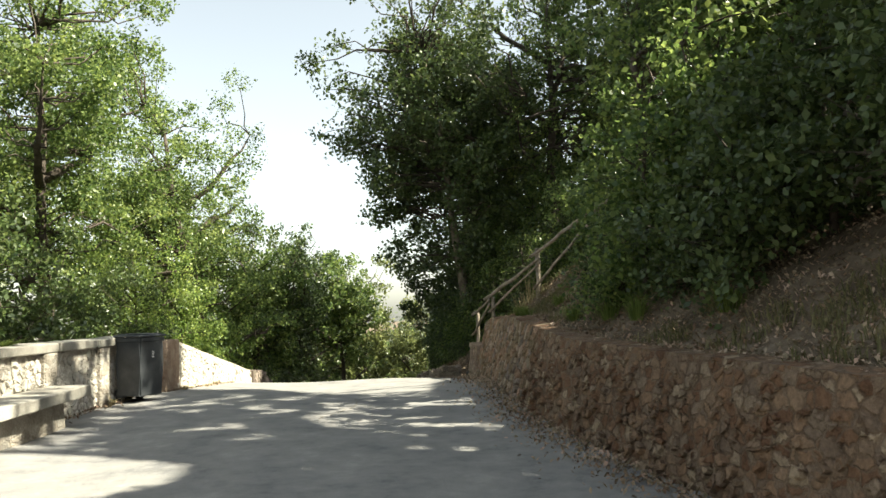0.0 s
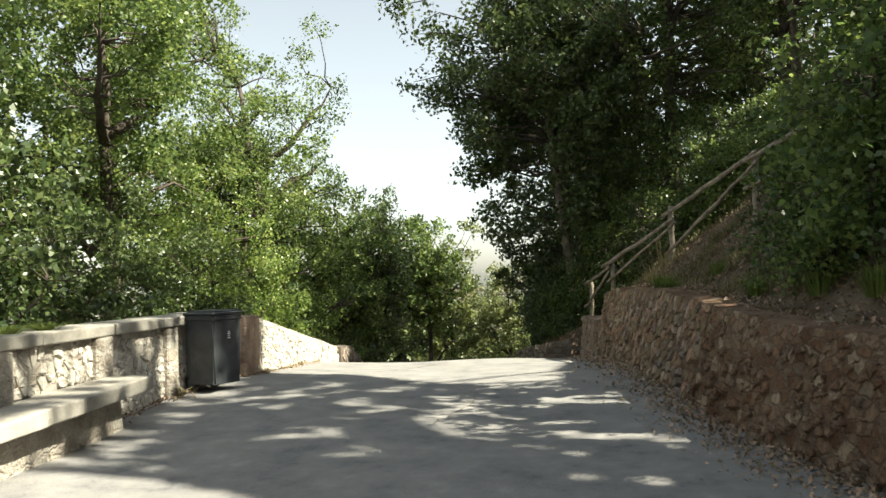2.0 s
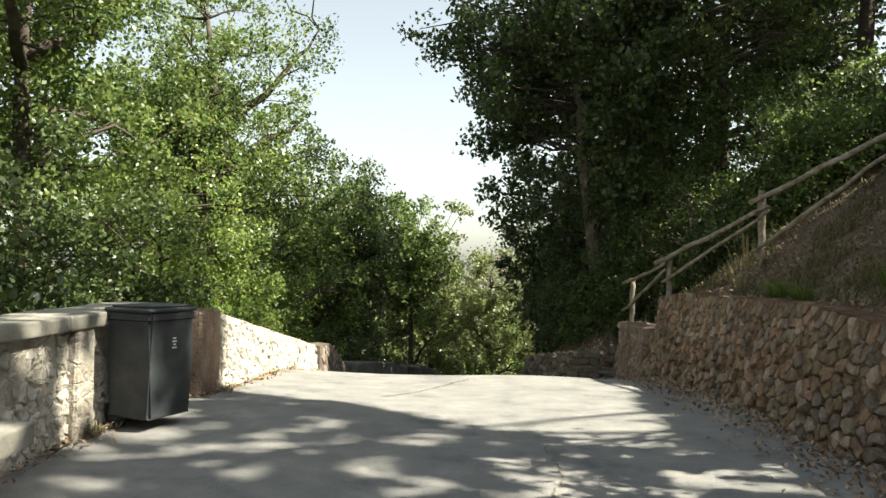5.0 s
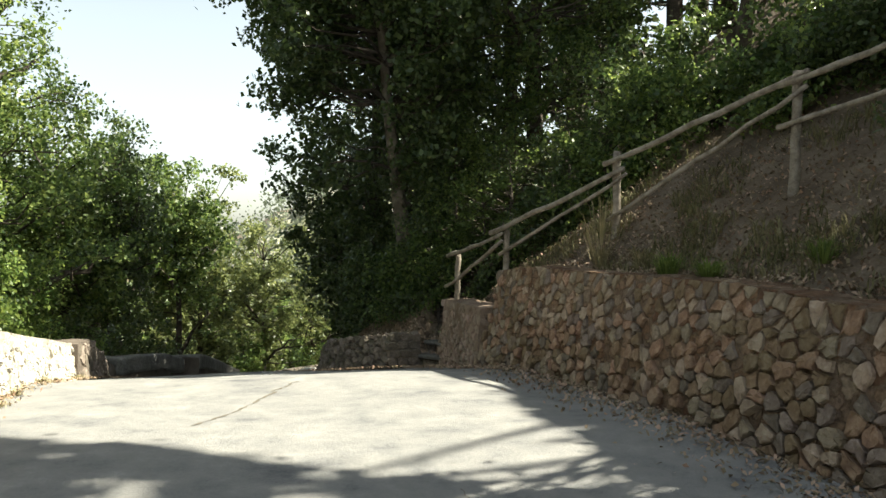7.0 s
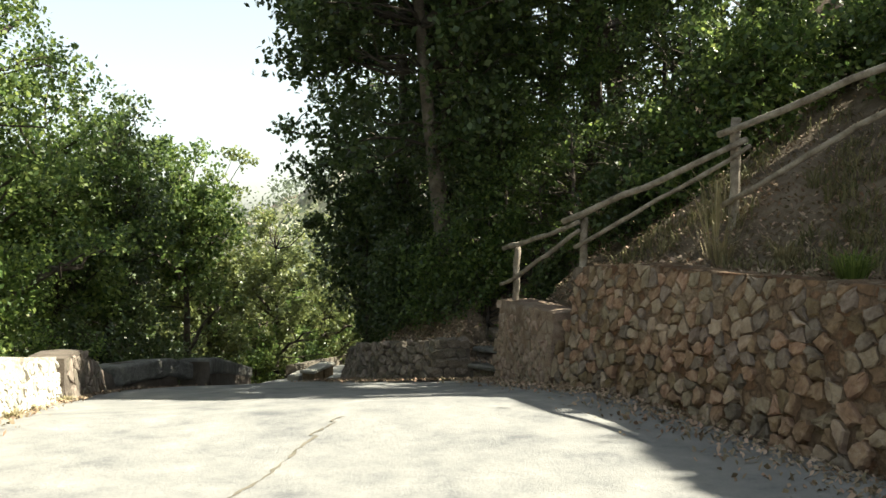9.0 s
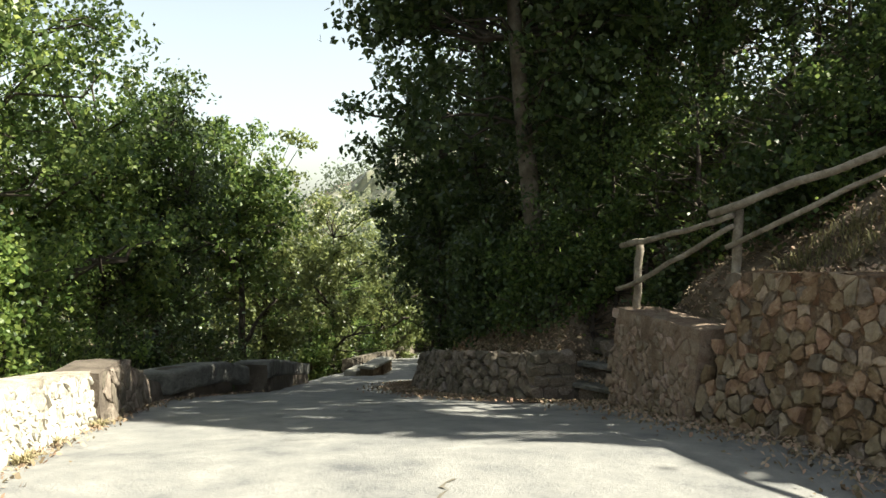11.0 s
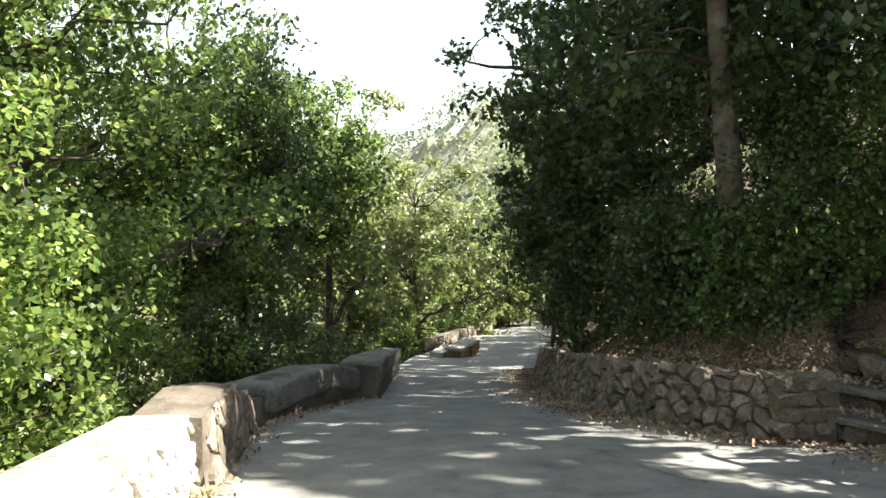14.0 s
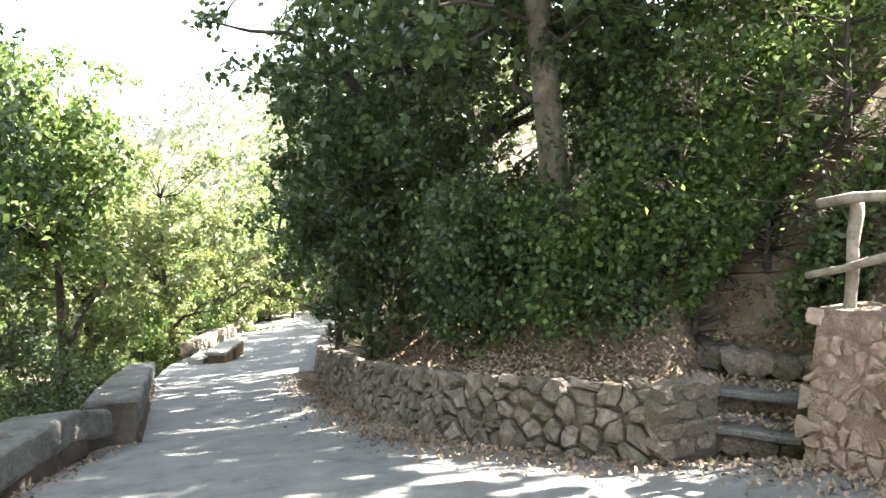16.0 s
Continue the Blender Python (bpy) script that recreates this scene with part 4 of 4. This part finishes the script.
def fence():
    root = thing("wooden_fence", pose(0, 0, 0), "rustic fence of weathered rough wooden poles", "fence")
    p1, p2, p3, p4 = (.76, 18.92), (1.04, 17.52), (1.86, 15.98), (2.66, 13.9)
    p5 = (3.35, 11.9)
    tops = {p1: 1.40, p2: 1.74, p3: 2.66, p4: 3.24, p5: 3.7}
    lows = {p1: .55, p2: .6, p3: 1.35, p4: 1.95, p5: 2.4}
    for i, p in enumerate((p1, p2, p3, p4, p5)):
        rough_pole("post", (p[0], p[1], lows[p]), (p[0] + .015, p[1], tops[p]), .052 if i > 1 else .045, .045 if i > 1 else .04, root, 20 + i, 0)

    def rail(p, dz, q, ez, r, over=(.12, .12)):
        a, b = np.array((*p, tops[p] - dz)), np.array((*q, tops[q] - ez))
        d = (b - a) / np.linalg.norm(b - a)
        off = np.array((-.075, 0, 0))
        rough_pole("rail", a + off - d * over[0], b + off + d * over[1], r * .85, r * .72, root, int(100 * (dz + p[1] + ez)))

    rail(p1, .02, p2, .06, .036, (.18, .05))
    rail(p1, .42, p2, .16, .032, (.25, .05))
    rail(p2, -.02, p3, .28, .042, (.2, .2))
    rail(p2, .32, p3, .38, .03, (.02, .25))
    rail(p3, .12, p4, .08, .04, (.1, .2))
    rail(p3, .78, p4, .25, .034, (.05, .2))
    rail(p4, .1, p5, .1, .04)
    rail(p4, .5, p5, .5, .034)


fence()


# ---- steps ----
def stone_steps():
    turn = -50
    root = thing("stone_steps", pose(.47, 19.42, -.38, 0, 0, turn), "worn stone slab steps climbing the bank, strewn with leaves", "steps")
    rnd = random.Random(9)
    rough = stone_meshes(GREY_STONE, 6)
    for i, (depth, z) in enumerate(((.02, .19), (.36, .36))):
        bm = bmesh.new()
        block(bm, (.70, .40, .055), pose(.0, depth + .16, z - .04, 0, 0, rnd.uniform(-3, 3)), .012, .016, rnd)
        part("tread", bm, KERB, root, "flat grey stone slab")
        for k in range(4):
            ob = part("riser_stone", rnd.choice(rough), None, root)
            ob.matrix_basis = pose(-.27 + .18 * k, depth + .18, z - .155, 0, rnd.uniform(-10, 10), 90 + rnd.uniform(-8, 8)) @ Matrix.Diagonal((.26, .22, .2, 1))
    for k in range(5):
        ob = part("riser_stone", rnd.choice(rough), None, root)
        ob.matrix_basis = pose(-.36 + .18 * k, .86 + rnd.uniform(-.05, .05), .46 + rnd.uniform(-.03, .04), rnd.uniform(-12, 12), 0, 90 + rnd.uniform(-20, 20)) @ Matrix.Diagonal((.24, .24, .2, 1))


stone_steps()


# ---- bench down the path ----
def slab_bench():
    root = thing("low_bench", pose(.15, 39.6, float(road_z(39.6)), 0, 0, -28), "low pale stone bench beside the lower path", "bench")
    bm = bmesh.new()
    block(bm, (.6, 2.0, .1), pose(0, 0, .44), .015, .02)
    part("seat", bm, CAP, root)
    for sy in (-1, 1):
        bm = bmesh.new()
        block(bm, (.5, .8, .42), pose(0, sy * .48, .2), .015, .02)
        part("support", bm, RED_STONE, root, "reddish brown masonry support")
    bm = bmesh.new()
    block(bm, (.5, 1.2, .25), pose(-.65, -.2, .12), .02, .03)
    part("step", bm, CAP, root)


slab_bench()


# ---- road cracks ----
CRACK = material("dark_crack", [(.10, .09, .07), (.20, .175, .14)], 6, .95, .5)


def crack(pts, w, seed):
    rs = np.random.default_rng(seed)
    a = np.array(pts, float)
    t = np.linspace(0, len(a) - 1, 34)
    x = np.interp(t, range(len(a)), a[:, 0]) + rs.normal(0, .018, 34)
    y = np.interp(t, range(len(a)), a[:, 1]) + rs.normal(0, .018, 34)
    half = np.clip(rs.normal(w, w * .7, 34), .002, .05)
    v, f = [], []
    for i in range(34):
        z = road_z(y[i]) + .012 * math.sin(1.7 * x[i] + .6 * y[i]) + .008 * math.sin(3.1 * y[i] - 2 * x[i]) + .006
        v += [(x[i] - half[i], y[i], z), (x[i] + half[i], y[i], z)]
        if i:
            f.append((2 * i - 2, 2 * i - 1, 2 * i + 1, 2 * i))
    part("crack", mesh_from("crack", v, f, CRACK), None, road, "dark grit-filled crack")


crack([(-2.75, 13.4), (-2.4, 14.1), (-2.1, 14.9), (-1.85, 15.5)], .011, 1)
crack([(-1.5, 9.5), (-1.2, 10.6), (-1.25, 11.6)], .006, 2)
crack([(-2.6, 3.2), (-1.8, 4.4), (-1.6, 5.6)], .006, 3)
crack([(-1.3, 18.2), (-1.7, 19.5), (-2.3, 20.4)], .006, 4)


# ---- litter, grass ----
def flat_leaves(pts, size, rs, tilt=.45):
    n = len(pts)
    a = rs.uniform(0, 6.28, n)
    d = np.stack([np.cos(a), np.sin(a), rs.normal(0, tilt, n)], 1)
    s = np.stack([-np.sin(a), np.cos(a), rs.normal(0, tilt, n)], 1)
    L = size * rs.uniform(.6, 1.4, n)[:, None]
    m = pts + np.array((0, 0, 1)) * L * .12
    return np.stack([pts - d * L * .5, m + s * L * .28, pts + d * L * .5, m - s * L * .28], 1)


def litter():
    rs = np.random.default_rng(77)
    y = rs.uniform(3, 19, 7000)
    x = right_x(y) - np.abs(rs.normal(0, .28, 7000)) + .06
    a = np.stack([x, y, road_z(y) + .018 + rs.uniform(0, .012, 7000)], 1)
    y = rs.uniform(18.8, 32, 6500)
    x = right_x(y) - np.abs(rs.normal(0, .3, 6500)) + .04
    b = np.stack([x, y, road_z(y) + .018 + rs.uniform(0, .015, 6500)], 1)
    y = rs.uniform(2, 27, 42000)
    x = right_x(y) + .3 + rs.gamma(1.6, 1.0, 42000)
    c = np.stack([x, y, land(x, y) + .02 + rs.uniform(0, .03, 42000)], 1)
    c = c[~((c[:, 1] < 17.6) & (c[:, 0] < right_x(c[:, 1]) + .62) & (rs.random(len(c)) < .5))]
    y = rs.uniform(19.3, 26, 16000)
    x = right_x(y) + .22 + rs.gamma(1.5, .45, 16000)
    g = np.stack([x, y, land(x, y) + .015 + rs.uniform(0, .03, 16000)], 1)
    y = rs.uniform(6, 24, 1800)
    x = left_x(y) + np.abs(rs.normal(0, .11, 1800))
    d = np.stack([x, y, road_z(y) + .018 + rs.uniform(0, .01, 1800)], 1)
    u, k = rs.uniform(-.36, .36, 900), rs.integers(0, 3, 900)
    v = np.array((.06, .38, .80))[k] + rs.uniform(0, .3, 900)
    h = np.array((-.14, .03, .28))[k] + .012
    steps_cover = np.stack([.47 + .643 * u + .766 * v, 19.42 - .766 * u + .643 * v, h - .05], 1)[rs.random(900) < .75]
    me = quads_mesh("leaf_litter", flat_leaves(np.concatenate([a, b, c, g, d, steps_cover]), .037, rs, .6), LITTER)
    tagged(new("leaf_litter", me), "dry brown fallen leaves on bank and gutter", "leaf litter", kind="stuff")


litter()


def tuft(x, y, h, n, spread, mat, seed, label, z=None, name="grass_tuft"):
    rs = np.random.default_rng(seed)
    z = float(land(x, y)) if z is None else z
    a, t = rs.uniform(0, 6.28, n), rs.uniform(.05, 1, n) ** .7
    root = np.stack([np.cos(a) * t * spread * .35, np.sin(a) * t * spread * .35, np.zeros(n)], 1)
    L = h * rs.uniform(.5, 1.1, n)
    out = np.stack([np.cos(a), np.sin(a), np.zeros(n)], 1)
    side = np.stack([-np.sin(a), np.cos(a), np.zeros(n)], 1) * .004
    mid = root + out * (t * spread * .35)[:, None] + np.array((0, 0, 1)) * (L * .7)[:, None]
    tip = root + out * (t * spread * .95)[:, None] + np.array((0, 0, 1)) * (L * rs.uniform(.6, 1, n))[:, None]
    q = np.concatenate([np.stack([root - side, root + side, mid + side, mid - side], 1), np.stack([mid - side, mid + side, tip + side * .3, tip - side * .3], 1)])
    ob = new(name, quads_mesh(name, q, mat))
    ob.matrix_world = pose(x, y, z)
    return tagged(ob, label, "grass", "grass tufts", "stuff")


for i, (x, y, h, n, s) in enumerate([(1.3, 13.8, .26, 240, .22), (1.32, 13.2, .22, 220, .22), (1.5, 15.6, .3, 160, .2), (1.62, 14.9, .2, 140, .2), (1.75, 12.4, .22, 160, .22),
                                     (1.7, 10.6, .25, 160, .24), (2.1, 8.8, .3, 180, .26), (2.3, 11.4, .25, 150, .24), (2.6, 7.4, .3, 180, .28), (1.95, 9.6, .3, 160, .25)]):
    tuft(x, y, h, n, s, DRY_GRASS if i in (2, 3, 7) else GRASS, 40 + i, "tuft of short grass on the bank")
tuft(1.72, 16.05, .75, 34, .5, DRY_GRASS, 61, "tall dry straw stalks beside a fence post", name="dry_stalks")
tuft(1.55, 15.75, .55, 26, .5, DRY_GRASS, 62, "tall dry straw stalks beside a fence post", name="dry_stalks")
for i, (x, y) in enumerate([(-4.98, 8.1), (-5.0, 8.6), (-4.96, 9.1), (-5.02, 7.6)]):
    tuft(x, y, .09, 200, .3, GRASS, 70 + i, "bright green grass growing on the wall cap", 1.21)
def bank_weeds():
    rs = np.random.default_rng(55)
    n = 5200
    y = rs.uniform(5, 17.3, n)
    x = right_x(y) + .55 + rs.gamma(1.8, .8, n)
    patch = value_noise(x / .5, y / .6) + .5 * value_noise(x / .17 + 9, y / .17 + 5)
    x, y = x[patch > .85], y[patch > .85]
    root = np.repeat(np.stack([x, y, land(x, y)], 1), 4, 0) + rs.normal(0, .03, (4 * len(x), 3)) * (1, 1, 0)
    k = len(root)
    a, h = rs.uniform(0, 6.28, k), rs.uniform(.05, .17, k)[:, None]
    out, side = np.stack([np.cos(a), np.sin(a), np.zeros(k)], 1), np.stack([-np.sin(a), np.cos(a), np.zeros(k)], 1) * .005
    mid, tip = root + out * h * .25 + np.array((0, 0, .7)) * h, root + out * h * .75 + np.array((0, 0, .95)) * h
    q = np.concatenate([np.stack([root - side, root + side, mid + side, mid - side], 1), np.stack([mid - side, mid + side, tip + side * .2, tip - side * .2], 1)])
    tagged(new("bank_weeds", quads_mesh("bank_weeds", q, WEED)), "sparse olive weeds and dry grass on the bank", "weeds", kind="stuff")


bank_weeds()
rs0 = random.Random(12)
for i in range(16):
    y = rs0.uniform(11, 20)
    tuft(float(left_x(y)) + rs0.uniform(.03, .14), y, rs0.uniform(.05, .11), 60, .12, DRY_GRASS, 90 + i, "dry grass at the foot of the wall", float(road_z(y)))


# ---- stones of the walls ----
def clip(poly, a, b, c):
    """The part of a polygon where a x + b y <= c."""
    out = []
    for p, q in zip(poly, poly[1:] + poly[:1]):
        dp, dq = a * p[0] + b * p[1] - c, a * q[0] + b * q[1] - c
        if dp <= 0:
            out.append(p)
        if dp * dq < 0:
            t = dp / (dp - dq)
            out.append((p[0] + t * (q[0] - p[0]), p[1] + t * (q[1] - p[1])))
    return out


def rubble(y0, y1, span, length, height, rs):
    """Closely fitted, uneven stone outlines over a wall face, in metres along and up."""
    seeds = []
    rows = int(max(span(y) for y in np.arange(y0, y1, .2)) / height) + 1
    for r in range(rows):
        n = int((y1 - y0) / length)
        for k in range(n + 1):
            y = y0 + (k + .5 * (r % 2)) * length + rs.uniform(-.47, .47) * length
            h = (r + .5) * height + rs.uniform(-.44, .44) * height
            if y0 <= y <= y1 and h < span(y) - .02:
                seeds.append((y, h))
    seeds = np.array(seeds)
    cells = []
    for sx, sy in seeds:
        top = span(sx)
        poly = [(max(y0, sx - .4), 0.0), (min(y1, sx + .4), 0.0), (min(y1, sx + .4), top), (max(y0, sx - .4), top)]
        d = np.hypot(seeds[:, 0] - sx, seeds[:, 1] - sy)
        for k in np.argsort(d)[1:16]:
            nx, ny = seeds[k]
            a, b = nx - sx, ny - sy
            poly = clip(poly, a, b, a * (nx + sx) / 2 + b * (ny + sy) / 2)
            if len(poly) < 3:
                break
        if len(poly) >= 3:
            cells.append(poly)
    return cells


def lay_stones(wall, y0, y1, foot, head, low, high, side, mat, length, height, proud, joint, seed, skip=.05, most=300, joined=False, rough=.3):
    """Single stones fitted into the face of a wall. side: -1 where the face looks to -x."""
    rs = np.random.default_rng(seed)
    rest, made = [], 0
    for poly in rubble(y0, y1, lambda y: float(high(y) - low(y)), length, height, rs):
        cy, ch = np.mean(poly, 0)
        if rs.random() < skip:
            continue
        lean = math.degrees(math.atan2(head(cy) - foot(cy), high(cy) - low(cy)))
        yaw = math.degrees(math.atan2(-(foot(cy + .15) - foot(cy - .15)), .3))
        x = foot(cy) + (head(cy) - foot(cy)) * ch / max(.1, float(high(cy) - low(cy)))
        place = pose(x, cy, float(low(cy)) + ch, 0, lean, yaw)
        q = np.array(poly) - (cy, ch)
        mid = (q + np.roll(q, -1, 0)) / 2 * rs.uniform(.88, 1.04, (len(q), 1)) + rs.uniform(-.013, .013, q.shape)
        q = np.stack([q * rs.uniform(.76, .98, (len(q), 1)), mid], 1).reshape(-1, 2)
        r = np.linalg.norm(q, axis=1)[:, None]
        stretch = 1 / max(.5, math.cos(math.radians(yaw)))
        out = proud * rs.uniform(.3, 1.4)
        rings = []
        for depth, cut in ((.05, joint * .6), (-out * .45, joint), (-out, joint * 2.2 + .008)):
            k = np.clip(1 - cut / np.maximum(r, .01), .25, 1) * rs.uniform(.95, 1.0, r.shape)
            p = q * k
            rings.append([(-side * (depth + (rs.uniform(-rough, rough) * proud if depth < 0 else 0)), a * stretch, b) for a, b in p])
        n = len(q)
        v = [p for ring in rings for p in ring] + [(side * out * rs.uniform(.9, 1.25), rs.uniform(-.2, .2) * length * .3, rs.uniform(-.2, .2) * height * .3)]
        f = [(m * n + j, m * n + (j + 1) % n, (m + 1) * n + (j + 1) % n, (m + 1) * n + j) for m in range(2) for j in range(n)]
        f += [(2 * n + j, 2 * n + (j + 1) % n, 3 * n) for j in range(n)]
        if side < 0:
            f = [q[::-1] for q in f]
        if joined or made >= most:
            rest.append(([place @ Vector(p) for p in v], f))
            continue
        ob = new("stone", mesh_from("stone", v, f, mat[int(rs.integers(0, len(mat)))] if isinstance(mat, tuple) else mat))
        ob.parent = wall
        ob.matrix_world = place
        made += 1
    if rest:
        v, f = join(rest)
        tagged(part("stonework", mesh_from("stonework", v, f, mat[0] if isinstance(mat, tuple) else mat), None, wall), kind="stuff")


BOTTOM = lambda y: road_z(y) - .03
lay_stones(wall_right, 10.4, 17.38, right_x, lambda y: right_x(y) + .3, BOTTOM, top_z, -1, (RED_STONE, RED_STONE, TAN_STONE, DULL_STONE), .15, .10, .011, .003, 1, .24, most=560, rough=.9)
lay_stones(wall_right, 4.0, 10.4, right_x, lambda y: right_x(y) + .3, BOTTOM, top_z, -1, RED_WALL, .12, .08, .007, .006, 11, .6, joined=True, rough=.9)
lay_stones(wall_low, 17.5, 19.08, right_x, lambda y: right_x(y) + .08, BOTTOM, lambda y: .71, -1, PINK_STONE, .13, .085, .009, .007, 2, .4, rough=.8)
lay_stones(wall_dry, 19.62, 31, right_x, lambda y: right_x(y) + .15, BOTTOM, lambda y: top_z(y) + .05, -1, GREY_STONE, .19, .13, .04, .007, 3, .0, rough=.5)
lay_stones(wall_left, 9.9, 12.8, lambda y: -4.74, lambda y: -4.76, BOTTOM, lambda y: 1.1, 1, PALE_STONE, .13, .085, .011, .005, 4, .2, rough=.9)
lay_stones(wall_left, 2.0, 9.8, lambda y: -4.74, lambda y: -4.76, lambda y: road_z(y) + .47, lambda y: 1.1, 1, PALE_STONE, .13, .085, .011, .005, 7, .2, rough=.9)
lay_stones(wall_left_low, 13.6, 18.6, lambda y: -4.42, lambda y: -4.47, BOTTOM, lambda y: left_top(y) - .03, 1, PALE_STONE, .135, .085, .016, .007, 5, .15, rough=.7)
# grey stones in place of pale ones, again for the painted tree shade
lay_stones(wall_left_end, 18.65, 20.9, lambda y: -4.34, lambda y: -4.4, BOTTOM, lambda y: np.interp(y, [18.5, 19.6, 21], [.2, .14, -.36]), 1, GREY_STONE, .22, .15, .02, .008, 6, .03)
GREY = stone_meshes(GREY_STONE)

# the butt end of the dry wall beside the steps
rnd_end = random.Random(17)
for row in range(4):
    for col in range(3):
        ob = new("stone", rnd_end.choice(GREY))
        ob.parent = wall_dry
        ob.matrix_world = pose(-.09 + .165 * col + .05 * (row % 2), 19.64 + rnd_end.uniform(-.02, .02), -.30 + .125 * row, rnd_end.uniform(-6, 6), rnd_end.uniform(-16, 16), 90) @ Matrix.Diagonal((.16, .19 * rnd_end.uniform(.9, 1.2), .145, 1))
